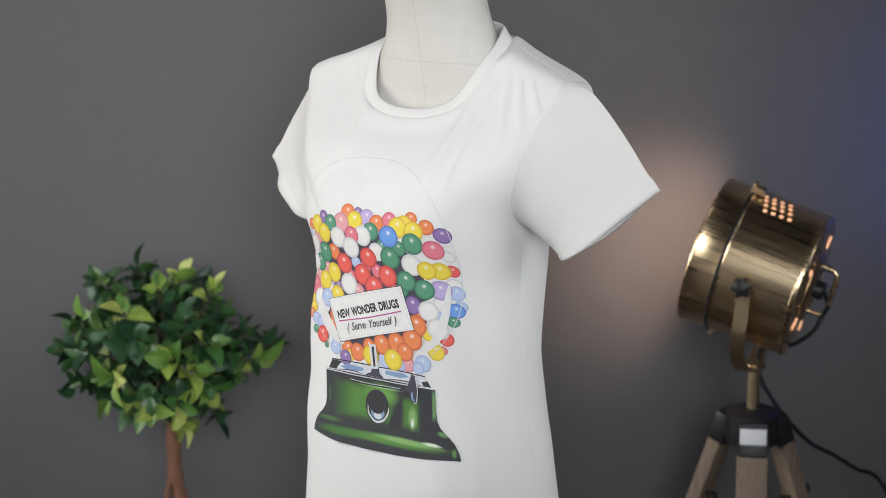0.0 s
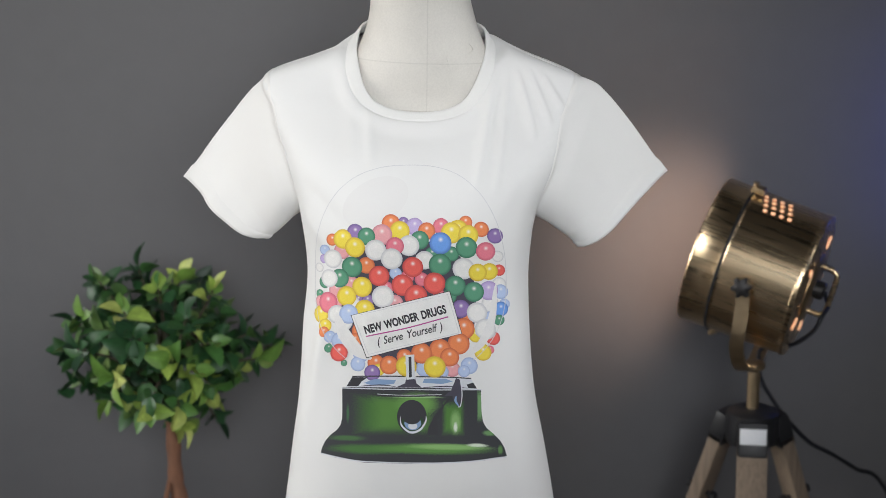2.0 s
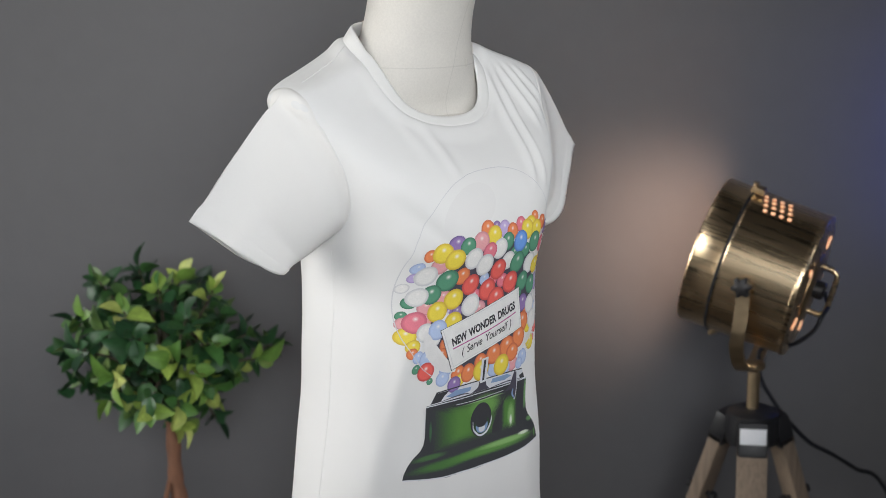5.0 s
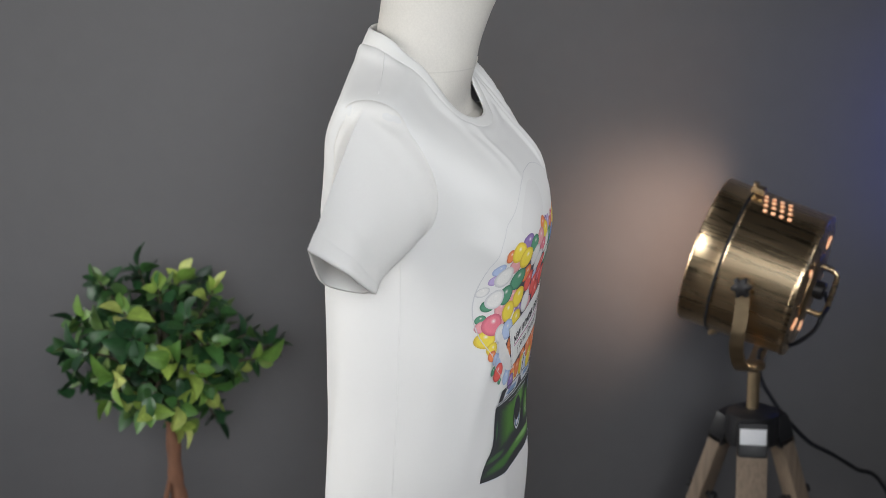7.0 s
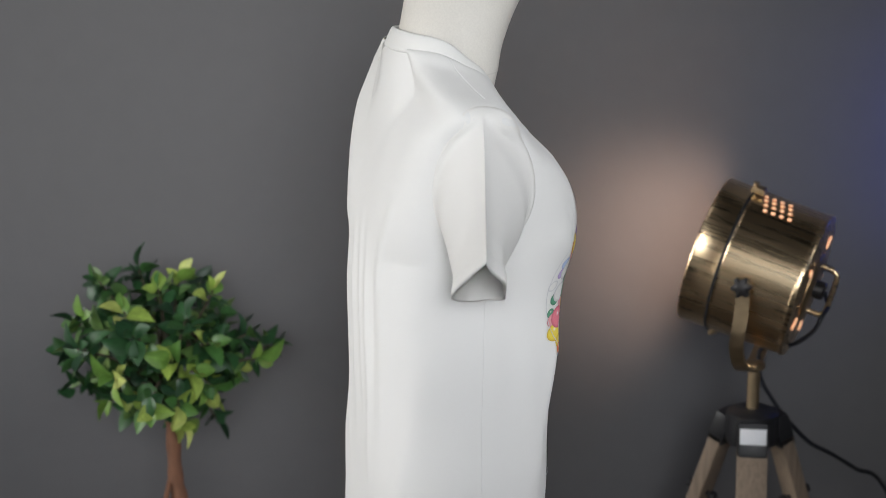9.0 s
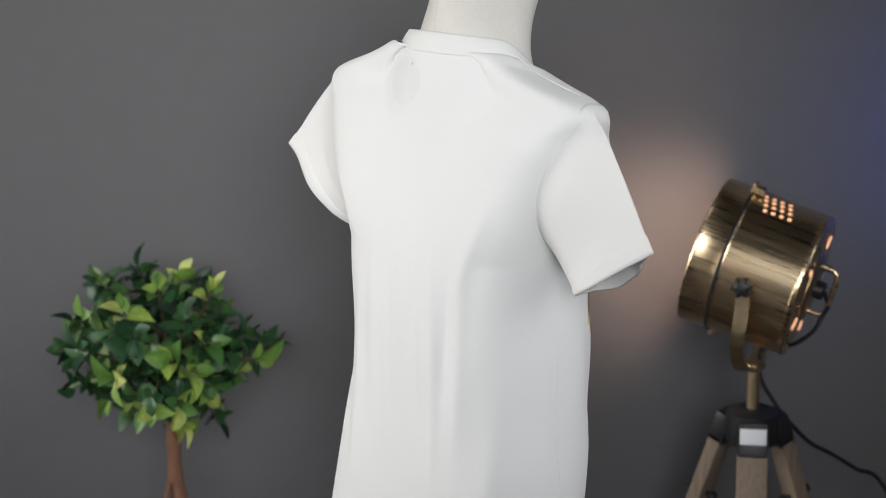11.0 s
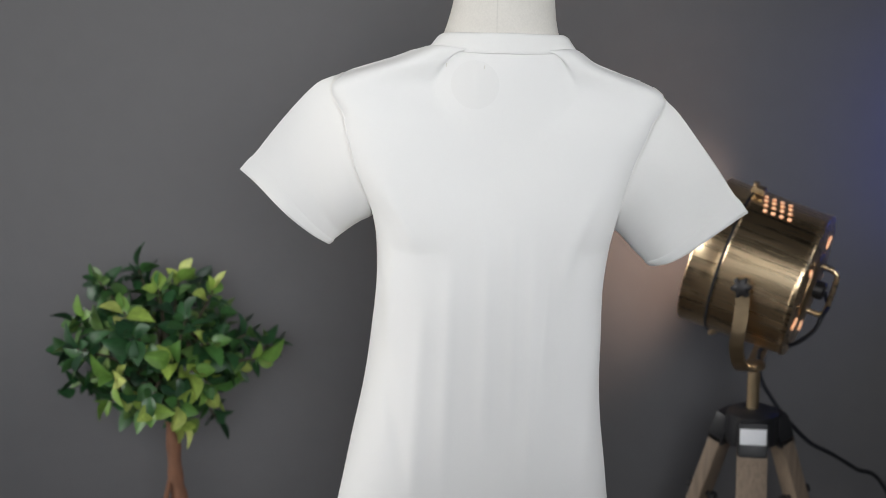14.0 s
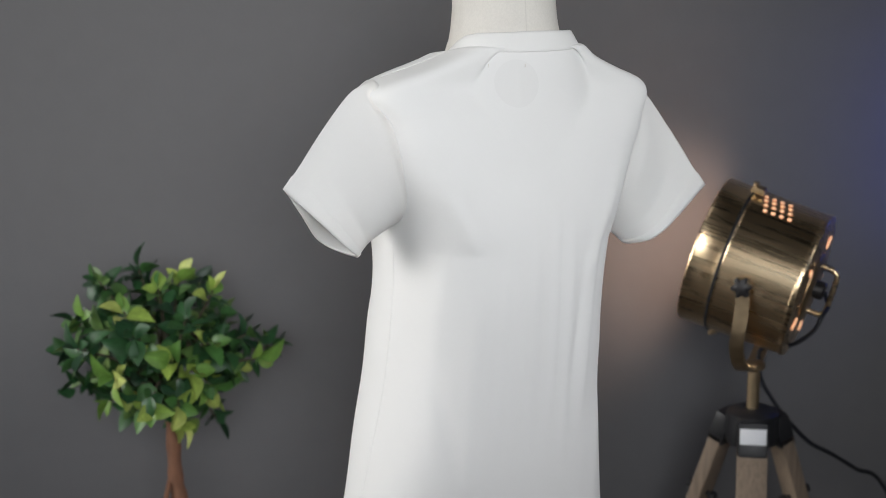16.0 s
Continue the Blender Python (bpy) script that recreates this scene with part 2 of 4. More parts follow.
# ---- the turning form and its shirt ----
def glide(z, Z, V):
    """Smooth curve through the values V at the heights Z."""
    Z, V = np.asarray(Z, float), np.asarray(V, float)
    z = np.clip(z, Z[0], Z[-1])
    m = np.gradient(V, Z)
    i = np.clip(np.searchsorted(Z, z, side="right") - 1, 0, len(Z) - 2)
    h = Z[i + 1] - Z[i]
    s = (z - Z[i]) / h
    return ((1 + 2 * s) * (1 - s) ** 2 * V[i] + s * (1 - s) ** 2 * h * m[i]
            + s * s * (3 - 2 * s) * V[i + 1] + s * s * (s - 1) * h * m[i + 1])


# the torso's cross-sections: height, centre x, centre y, half width, depth to the front, depth to the back
TORSO = np.array((
    (-0.357, -0.031, 0.020, 0.173, 0.112, 0.101),
    (-0.252, -0.035, 0.012, 0.157, 0.108, 0.111),
    (-0.168, -0.039, 0.000, 0.143, 0.095, 0.123),
    (-0.095, -0.042, 0.004, 0.137, 0.106, 0.122),
    (-0.021, -0.043, 0.029, 0.134, 0.139, 0.099),
    (0.052, -0.044, 0.027, 0.144, 0.149, 0.099),
    (0.115, -0.040, 0.011, 0.166, 0.109, 0.106),
    (0.168, -0.043, 0.022, 0.180, 0.064, 0.085),
    (0.213, -0.043, 0.034, 0.181, 0.036, 0.053),
    (0.238, -0.041, 0.046, 0.112, 0.038, 0.046),
    (0.258, -0.043, 0.052, 0.072, 0.038, 0.040)))
ROUND = 2.75


def section(phi, z, inset=0.0):
    """The torso's outline at height z; phi 0 is +x, 90 degrees the back, 270 the front."""
    cx, cy, a, bf, bb = (glide(z, TORSO[:, 0], TORSO[:, i]) for i in range(1, 6))
    c, s = np.cos(phi), np.sin(phi)
    # the shoulders are squarer than the waist, the upper back most of all
    e = 2 / np.where(s > 0, ROUND + 1.8 * np.clip((z - 0.02) / 0.09, 0, 1), ROUND + 0.9 * np.clip((z - 0.12) / 0.06, 0, 1))
    x = cx + (a - inset) * np.sign(c) * np.abs(c) ** e
    y = cy + (np.where(s > 0, bb, bf) - inset) * np.sign(s) * np.abs(s) ** e
    return x, y


def front(x, z):
    """The torso's front surface."""
    cx, cy, a, bf = (glide(z, TORSO[:, 0], TORSO[:, i]) for i in (1, 2, 3, 4))
    d = min(abs(x - cx) / a, 1.0)
    return cy - bf * (1 - d ** ROUND) ** (1 / ROUND)


NECK_X, NECK_Y, NECK_W, NECK_D, NECK_TOP = -0.047, 0.024, 0.086, 0.071, 0.257


def in_neck(x, y, grow=0.0):
    return (abs(x - NECK_X) / (NECK_W + grow)) ** 2.3 + (abs(y - NECK_Y) / (NECK_D + grow)) ** 2.3 < 1


def neck_path(n=120):
    """The closed line of the neck opening: low in front, high at the nape."""
    pts = []
    for i in range(n):
        a = 2 * math.pi * i / n
        s = math.sin(a)
        h = float(glide(s, (-1, -0.77, -0.17, 0.34, 1), (0.162, 0.174, 0.224, 0.249, 0.252)))
        c = math.cos(a)
        pts.append(Vector((NECK_X + NECK_W * math.copysign(abs(c) ** 0.87, c), NECK_Y + NECK_D * math.copysign(abs(s) ** 0.87, s), h)))
    return pts


FOLDS = []


def crease(x0, z0, x1, z1, width, depth, side):
    """A fold of the cloth from one point of the front (-1) or back (1) to another."""
    FOLDS.append((x0, z0, x1, z1, width, depth, side))


for spec in ((0.040, 0.205, 0.030, 0.110, 0.0055, 0.0060), (0.056, 0.205, 0.052, 0.105, 0.0055, 0.0056), (0.070, 0.212, 0.090, 0.155, 0.0050, 0.0056), (0.084, 0.214, 0.108, 0.165, 0.0050, 0.0050), (0.098, 0.214, 0.124, 0.178, 0.0045, 0.0044), (-0.105, 0.200, -0.092, 0.120, 0.007, 0.0034), (-0.128, 0.190, -0.115, 0.130, 0.009, 0.0020),
             (0.092, 0.100, 0.045, 0.020, 0.010, -0.0016), (0.088, 0.070, 0.062, -0.060, 0.010, 0.0024), (-0.165, 0.085, -0.115, 0.040, 0.010, -0.0030), (-0.168, 0.050, -0.140, 0.020, 0.008, 0.0026),
             (-0.138, -0.060, -0.176, -0.250, 0.011, 0.0060), (-0.170, -0.040, -0.160, -0.200, 0.010, -0.0026), (0.075, -0.050, 0.100, -0.270, 0.014, 0.0032), (0.052, 0.02, 0.085, -0.160, 0.009, -0.0020),
             (-0.100, -0.230, -0.060, -0.330, 0.016, 0.0024), (0.040, -0.240, 0.070, -0.340, 0.014, 0.0022), (-0.075, 0.150, -0.020, 0.152, 0.012, -0.0014)):
    crease(*spec, -1)
for spec in ((-0.031, 0.020, -0.034, -0.190, 0.008, 0.0030), (-0.058, 0.060, -0.064, -0.160, 0.007, 0.0024), (-0.084, 0.010, -0.086, -0.220, 0.008, 0.0032), (-0.124, 0.030, -0.116, -0.180, 0.009, 0.0028),
             (-0.105, 0.00, -0.100, -0.120, 0.006, -0.0018), (0.010, 0.000, 0.012, -0.240, 0.009, 0.0022), (0.040, -0.060, 0.048, -0.260, 0.010, 0.0024), (0.075, 0.010, 0.084, -0.200, 0.009, 0.0026),
             (-0.150, 0.080, -0.110, -0.020, 0.010, 0.0030), (0.085, 0.090, 0.050, 0.030, 0.010, 0.0030), (0.095, -0.050, 0.060, -0.230, 0.009, -0.0022), (-0.165, -0.08, -0.150, -0.300, 0.012, 0.0030)):
    crease(*spec, 1)


def ease(x, z, side):
    """How far the cloth stands off the form by its folds."""
    total = 0.0
    for x0, z0, x1, z1, width, depth, s in FOLDS:
        if s != side:
            continue
        dx, dz = x1 - x0, z1 - z0
        l2 = dx * dx + dz * dz
        u = ((x - x0) * dx + (z - z0) * dz) / l2
        if -0.2 < u < 1.2:
            d = ((x - x0) * dz - (z - z0) * dx) / math.sqrt(l2)
            fade = max(0.0, min(1.0, (u + 0.2) / 0.35)) * max(0.0, min(1.0, (1.2 - u) / 0.35))
            total += depth * fade * math.exp(-(d / width) ** 2)
    return total


def shirt_body():
    bm = bmesh.new()
    cols, rows = 420, 250
    z = np.concatenate((np.linspace(-0.40, 0.16, 180), np.linspace(0.1615, NECK_TOP, rows - 180)))
    phi = np.linspace(0, 2 * np.pi, cols, endpoint=False)
    X, Y = section(phi[None, :], z[:, None] * np.ones((1, cols)))
    grid = []
    for r in range(rows):
        line = []
        for c in range(cols):
            x, y, h = X[r, c], Y[r, c], z[r]
            s = 1 if math.sin(phi[c]) > 0 else -1
            # one shoulder hangs a little lower
            out = Vector((math.cos(phi[c]), math.sin(phi[c]), 0))
            weave = 0.0022 * noise.noise(Vector((x * 10, y * 10, h * 5))) + 0.0010 * noise.noise(Vector((x * 26 + h * 9, y * 26, h * 11 + 7)))
            drop = 0.0065 * min(1.0, max(0.0, (-0.10 - x) / 0.09)) * min(1.0, max(0.0, (h - 0.10) / 0.09))
            line.append(bm.verts.new(Vector((x, y, h - drop)) + out * (weave + ease(x, h, s) * abs(math.sin(phi[c])) ** 0.5)))
        grid.append(line)
    for r in range(rows - 1):
        for c in range(cols):
            d = (c + 1) % cols
            vs = (grid[r][c], grid[r][d], grid[r + 1][d], grid[r + 1][c])
            m = sum((v.co for v in vs), Vector()) / 4
            if m.z > 0.14 and in_neck(m.x, m.y):
                continue
            bm.faces.new(vs)
    loose = [v for v in bm.verts if not v.link_faces]
    bmesh.ops.delete(bm, geom=loose, context="VERTS")
    # draw the cloth round the neck to the line of the opening
    line = np.array(neck_path(1600))
    for v in bm.verts:
        if v.co.z > 0.12 and in_neck(v.co.x, v.co.y, 0.03):
            gap = np.hypot(line[:, 0] - v.co.x, line[:, 1] - v.co.y)
            at = int(gap.argmin())
            d = float(gap[at])
            k = max(0.0, 1 - d / 0.022)
            k = k * k * (3 - 2 * k)
            v.co.z += (float(line[at, 2]) - v.co.z) * k
            if d < 0.006:
                v.co.xy += (Vector(line[at, :2].tolist()) - v.co.xy) * (1 - d / 0.006)
    return bm


def collar():
    bm = bmesh.new()
    pts = neck_path()
    n = len(pts)
    rings = []
    for i, p in enumerate(pts):
        t = (pts[(i + 1) % n] - pts[i - 1]).normalized()
        nape = max(0.0, math.sin(2 * math.pi * i / n))
        inner = Vector((NECK_X, 0.03, p.z + 0.075 + 0.10 * nape))
        d = (inner - p)
        d = (d - t * d.dot(t)).normalized()
        nrm = d.cross(t).normalized()
        if nrm.dot(p - Vector((NECK_X, 0.035, p.z))) < 0:
            nrm = -nrm
        ring = []
        for along, off in ((-0.0050, -0.0004), (-0.0048, 0.0014), (-0.0040, 0.0022), (0.000, 0.0025), (0.006, 0.0025), (0.0092, 0.0022), (0.0104, 0.0012), (0.0104, -0.0004), (0.009, -0.0012), (0.0, -0.0012)):
            ring.append(p + d * (along * (1.12 + 0.75 * nape) if along > 0 else along) + nrm * off)
        rings.append(ring)
    rows = loft(bm, rings + [rings[0]], False, False)
    bmesh.ops.remove_doubles(bm, verts=bm.verts, dist=1e-6)
    return bm


def sleeve(top, pit, tip, low, deep_front, deep_back, torso):
    """A short sleeve from the armhole (top to pit) to the hem (tip to low), open at its hem."""
    bm = bmesh.new()
    top, pit, tip, low = (Vector(p) for p in (top, pit, tip, low))
    across = Vector((0, 1, 0))
    n, steps = 64, 34
    outer, inner = [], []
    for k in range(steps + 1):
        u = k / steps
        a = top.lerp(tip, u) + Vector((0, 0, 0.0115 * math.sin(math.pi * u ** 0.68)))
        b = pit.lerp(low, u)
        grown = min(1.0, u / 0.7)
        ring_o, ring_i = [], []
        for i in range(n):
            w = 2 * math.pi * i / n
            s = (1 - math.cos(w)) / 2
            pinch = s ** (0.22 + 0.66 * min(1.0, u / 0.65)) * (1 + 0.20 * min(1.0, u / 0.65))
            wide = 0.072 + (deep_front - 0.072) * grown if math.sin(w) < 0 else 0.064 + (deep_back - 0.064) * grown
            p = a.lerp(b, s) + across * (math.sin(w) * wide * pinch)
            p = p + (tip.lerp(low, 0.5) - top.lerp(pit, 0.5)).normalized() * ((0.009 if math.sin(w) < 0 else 0.003) * u * u * math.sin(math.pi * s ** 1.9))
            soft = 0.003 * u * noise.noise(Vector((i * 0.22, u * 2.2, top.x * 20)))
            fold = 0.0035 * u * math.sin(3 * w + 2.0 * u + top.x * 9)
            p = p + (p - a.lerp(b, 0.5)).normalized() * (soft + fold)
            k = min(1.0, u / 0.26)
            k = k * k * (3 - 2 * k)
            if u < 0.7:
                near, nrm = torso.find_nearest(p)[:2]
                if nrm.dot(near - Vector((-0.041, 0.02, near.z))) < 0:
                    nrm = -nrm
                p = (near + nrm * 0.0007).lerp(p, k)
                # the cloth never sinks into the body
                near, side = torso.find_nearest(p)[:2]
                if side.dot(near - Vector((-0.041, 0.02, near.z))) < 0:
                    side = -side
                sunk = 0.0010 - (p - near).dot(side)
                if sunk > 0:
                    p = p + side * sunk
            ring_o.append(p)
        c = sum(ring_o, Vector()) / n
        ring_i = [p + (c - p).normalized() * 0.0016 for p in ring_o]
        outer.append(ring_o)
        inner.append(ring_i)
    hub = Vector((-0.041, 0.02, 0.12))
    root = [p + (hub - p) * 0.05 for p in outer[0]]
    loft(bm, [root] + outer + inner[::-1], False, False)
    return bm, outer


def sleeve_hem(outer):
    """The stitched fold at the sleeve's end."""
    bm = bmesh.new()
    rows = outer[-5:]
    c = [sum(r, Vector()) / len(r) for r in rows]
    rings = []
    for k, r in enumerate(rows):
        off = 0.0016 if k else 0.0
        rings.append([p + (p - c[k]).normalized() * off for p in r])
    rings.append([p + (c[-1] - p).normalized() * 0.0022 for p in rows[-1]])
    loft(bm, rings, False, False)
    return bm


def form_mesh():
    """The cloth-covered display form: torso, neck, pole and round foot in one mesh."""
    bm = bmesh.new()
    n = 72
    phi = np.linspace(0, 2 * np.pi, n, endpoint=False)
    rings = []
    for r, h in ((0.002, -1.15), (0.15, -1.15), (0.155, -1.145), (0.15, -1.135), (0.03, -1.125), (0.016, -1.11), (0.016, -0.46), (0.05, -0.455)):
        rings.append([Vector((-0.03 + r * math.cos(a), 0.02 + r * math.sin(a), h)) for a in phi])
    for h in np.linspace(-0.44, 0.12, 40):
        x, y = section(phi, np.full(n, h), 0.008 + 0.006 * max(0.0, h) / 0.12)
        rings.append([Vector((x[i], y[i], h)) for i in range(n)])
    neck = ((0.165, -0.043, 0.022, 0.140, 0.044, 0.076), (0.18, -0.044, 0.027, 0.110, 0.044, 0.070), (0.195, -0.045, 0.030, 0.094, 0.049, 0.064), (0.21, -0.046, 0.032, 0.087, 0.055, 0.060), (0.225, -0.046, 0.032, 0.083, 0.060, 0.058),
            (0.25, -0.046, 0.030, 0.0715, 0.063, 0.057), (0.275, -0.047, 0.026, 0.0635, 0.067, 0.057), (0.30, -0.049, 0.020, 0.0590, 0.071, 0.060),
            (0.33, -0.050, 0.012, 0.0575, 0.080, 0.064), (0.36, -0.050, 0.004, 0.057, 0.090, 0.068))
    N = np.array(neck)
    for h in np.linspace(0.135, 0.36, 40):
        if h < 0.165:
            x, y = section(phi, np.full(n, h), 0.015)
        else:
            cx, cy, a, bf, bb = (glide(np.full(n, h), N[:, 0], N[:, i]) for i in range(1, 6))
            c, s = np.cos(phi), np.sin(phi)
            e = 2 / (2.0 + 0.7 * max(0, (0.22 - h) / 0.055) if h < 0.22 else 2.0)
            x = cx + a * np.sign(c) * np.abs(c) ** e
            y = cy + np.where(s > 0, bb, bf) * np.sign(s) * np.abs(s) ** e
        rings.append([Vector((x[i], y[i], h)) for i in range(n)])
    loft(bm, rings)

    def neck_front(x, h):
        cx, cy, a, bf = (float(glide(h, N[:, 0], N[:, i])) for i in (1, 2, 3, 4))
        return Vector((x, cy - bf * math.sqrt(max(0.0, 1 - ((x - cx) / a) ** 2)) - 0.0008, h))
    # two loose ends of sewing thread
    for ends in (((-0.0140, 0.236), (-0.0125, 0.231), (-0.0100, 0.224)), ((0.0117, 0.249), (0.0150, 0.245), (0.0155, 0.241), (0.0095, 0.237))):
        tube(bm, smooth_path([neck_front(x, h) for x, h in ends], 8), 0.0007, 5)
    return bm


def build_form():
    return tagged(part("mannequin", form_mesh(), CLOTH, None, "cream cloth-covered display torso form on a turning stand"), category="mannequin")


def build_shirt():
    shirt = tagged(new("t_shirt"), "white cotton short-sleeved T-shirt with a printed gumball machine, on a mannequin", "t-shirt")
    shirt.empty_display_size = 0.1
    body = part("body", shirt_body(), COTTON, shirt, "", 0)
    tree = BVHTree.FromPolygons([v.co for v in body.data.vertices], [p.vertices for p in body.data.polygons])
    part("collar", collar(), RIB, shirt, "ribbed round neckband", 0)
    for top, pit, tip, low, deep_front, deep_back in (((0.139, 0.029, 0.2195), (0.100, 0.012, 0.045), (0.2525, 0.0395, 0.0981), (0.149, 0.022, 0.0095), 0.044, 0.022),
                                            ((-0.226, 0.038, 0.2050), (-0.186, 0.022, 0.040), (-0.3410, 0.0630, 0.0635), (-0.233, 0.036, -0.004), 0.032, 0.040)):
        bm, outer = sleeve(top, pit, tip, low, deep_front, deep_back, tree)
        s = part("sleeve", bm, SLEEVE, shirt, "", 0)
        part("hem", sleeve_hem(outer), SLEEVE, s, "", 0)
    for side in (-1, 1):
        pts = []
        for k in range(60):
            h = 0.02 - 0.41 * k / 59
            hit = tree.ray_cast(Vector((-0.041 + 0.4 * side, 0.012, h)), Vector((-side, 0, 0)))[0]
            if hit is not None:
                pts.append(hit)
        bm = bmesh.new()
        tube(bm, pts, 0.00045, 6)
        part("side_seam", bm, COTTON, shirt, "", 0)
        pts = []
        for k in range(24):
            u = k / 23
            hit = tree.ray_cast(Vector((-0.041 + side * (0.095 + 0.075 * u), 0.050 - 0.018 * u, 0.4)), Vector((0, 0, -1)))[0]
            if hit is not None:
                pts.append(hit + Vector((0, 0, 0.0003)))
        bm = bmesh.new()
        tube(bm, pts, 0.00045, 6)
        part("shoulder_seam", bm, COTTON, shirt, "", 0)
    bm = bmesh.new()
    rows = []
    for k in range(9):
        row = []
        for i in range(36):
            a = 2 * math.pi * i / 36
            x, h = -0.012 + 0.027 * k / 8 * math.cos(a), 0.2125 + 0.027 * k / 8 * math.sin(a)
            hit, nrm = tree.ray_cast(Vector((x, 0.4, h)), Vector((0, -1, 0)))[:2]
            row.append(bm.verts.new((hit if hit is not None else Vector((x, 0.09, h))) + Vector((0, 0.0007, 0.0004))))
        rows.append(row)
    for a, b in zip(rows, rows[1:]):
        for i in range(36):
            j = (i + 1) % 36
            bm.faces.new((a[j], a[i], b[i], b[j]))
    bmesh.ops.remove_doubles(bm, verts=bm.verts, dist=1e-6)
    part("neck_label", bm, SHOW, shirt, "round inner label showing through the cloth", 0)
    for x in (-0.022, 0.020):
        bm = bmesh.new()
        hit = tree.ray_cast(Vector((x, 0.4, 0.232)), Vector((0, -1, 0)))[0]
        if hit is not None:
            tube(bm, [hit + Vector((0, 0.002, 0.003)), hit + Vector((0.0004, 0.0022, -0.001))], 0.0005, 6)
            part("tacking_stitch", bm, CLOTH, shirt, "", 0)
    return shirt, body


# ---- the print on the shirt's front ----
def ink(name, colour, rough=0.75):
    return surface(name, colour, rough, scale=900, vary=0.10, large=60)


def ball_ink(name, colour, deep):
    """Printed ball: the artwork's own round tone with a darker rim and a pale spot."""
    m, nt, b = nodes_of(name)
    uv = node(nt, "UVMap")
    rad = nt.nodes.new("ShaderNodeVectorMath")
    rad.operation = "LENGTH"
    nt.links.new(uv.outputs[0], rad.inputs[0])
    rim = node(nt, "MapRange", From_Min=0.70, From_Max=1.0, To_Min=0.0, To_Max=1.1)
    nt.links.new(rad.outputs["Value"], rim.inputs[0])
    mix = nt.nodes.new("ShaderNodeMix")
    mix.data_type = "RGBA"
    mix.inputs[6].default_value, mix.inputs[7].default_value = (*colour, 1), (*deep, 1)
    nt.links.new(rim.outputs[0], mix.inputs[0])
    far = nt.nodes.new("ShaderNodeVectorMath")
    far.operation = "DISTANCE"
    far.inputs[1].default_value = (0.02, 0.34, 0)
    nt.links.new(uv.outputs[0], far.inputs[0])
    spot = node(nt, "MapRange", From_Min=0.05, From_Max=0.34, To_Min=0.9, To_Max=0.0)
    nt.links.new(far.outputs["Value"], spot.inputs[0])
    pw = node(nt, "Math")
    pw.operation = "POWER"
    pw.inputs[1].default_value = 2.0
    nt.links.new(spot.outputs[0], pw.inputs[0])
    mix2 = nt.nodes.new("ShaderNodeMix")
    mix2.data_type = "RGBA"
    mix2.inputs[7].default_value = (0.85, 0.82, 0.80, 1)
    nt.links.new(pw.outputs[0], mix2.inputs[0])
    nt.links.new(mix.outputs[2], mix2.inputs[6])
    tc = node(nt, "TexCoord")
    ns = node(nt, "TexNoise", Scale=700.0, Detail=2.0)
    nt.links.new(tc.outputs["Object"], ns.inputs["Vector"])
    nr = node(nt, "MapRange", From_Min=0.3, From_Max=0.7, To_Min=0.955, To_Max=1.045)
    nt.links.new(ns.outputs[0], nr.inputs[0])
    sc = nt.nodes.new("ShaderNodeVectorMath")
    sc.operation = "SCALE"
    nt.links.new(mix2.outputs[2], sc.inputs[0])
    nt.links.new(nr.outputs[0], sc.inputs["Scale"])
    nt.links.new(sc.outputs[0], b.inputs["Base Color"])
    b.inputs["Roughness"].default_value = 0.75
    return m


BALLS = {
    "red": ball_ink("ink_red", (0.78, 0.125, 0.105), (0.52, 0.07, 0.065)),
    "orange": ball_ink("ink_orange", (0.78, 0.24, 0.09), (0.55, 0.13, 0.06)),
    "yellow": ball_ink("ink_yellow", (0.80, 0.64, 0.07), (0.62, 0.42, 0.05)),
    "green": ball_ink("ink_green", (0.10, 0.30, 0.185), (0.05, 0.17, 0.11)),
    "blue": ball_ink("ink_blue", (0.15, 0.33, 0.74), (0.09, 0.19, 0.50)),
    "pale blue": ball_ink("ink_pale_blue", (0.45, 0.55, 0.76), (0.32, 0.40, 0.62)),
    "purple": ball_ink("ink_purple", (0.28, 0.18, 0.42), (0.15, 0.10, 0.27)),
    "lilac": ball_ink("ink_lilac", (0.50, 0.40, 0.66), (0.36, 0.27, 0.52)),
    "pink": ball_ink("ink_pink", (0.75, 0.36, 0.38), (0.55, 0.24, 0.28)),
    "rose": ball_ink("ink_rose", (0.74, 0.20, 0.26), (0.54, 0.12, 0.18)),
    "white": ball_ink("ink_white", (0.77, 0.76, 0.74), (0.55, 0.55, 0.57)),
}
NAVY = ink("ink_navy", (0.065, 0.060, 0.085))
INK_BLACK = ink("ink_black", (0.036, 0.036, 0.042))
INK_DEEP = ink("ink_deep_green", (0.022, 0.055, 0.022))
INK_PALE = ink("ink_pale_silver", (0.64, 0.66, 0.70))
INK_GREY = ink("ink_grey_line", (0.60, 0.60, 0.62))
INK_BLUE = ink("ink_steel_blue", (0.22, 0.33, 0.52))
INK_CARD = ink("ink_card", (0.76, 0.755, 0.74))
INK_PLUM = ink("ink_plum", (0.42, 0.06, 0.26))
INK_TINT = surface("ink_glass_tint", (0.738, 0.730, 0.722), 0.85, scale=900, vary=0.02)
INK_HAZE = ink("ink_haze", (0.735, 0.725, 0.715))

ACROSS = (-0.04655, 0.10975, 0.00404, -0.00008, 0.00250, 0.00044, -0.00001, 0.00011, -0.00071, 0.00010, -0.00167, 0.00024, 0.00025, 0.00013, 0.00118, 0.00014)
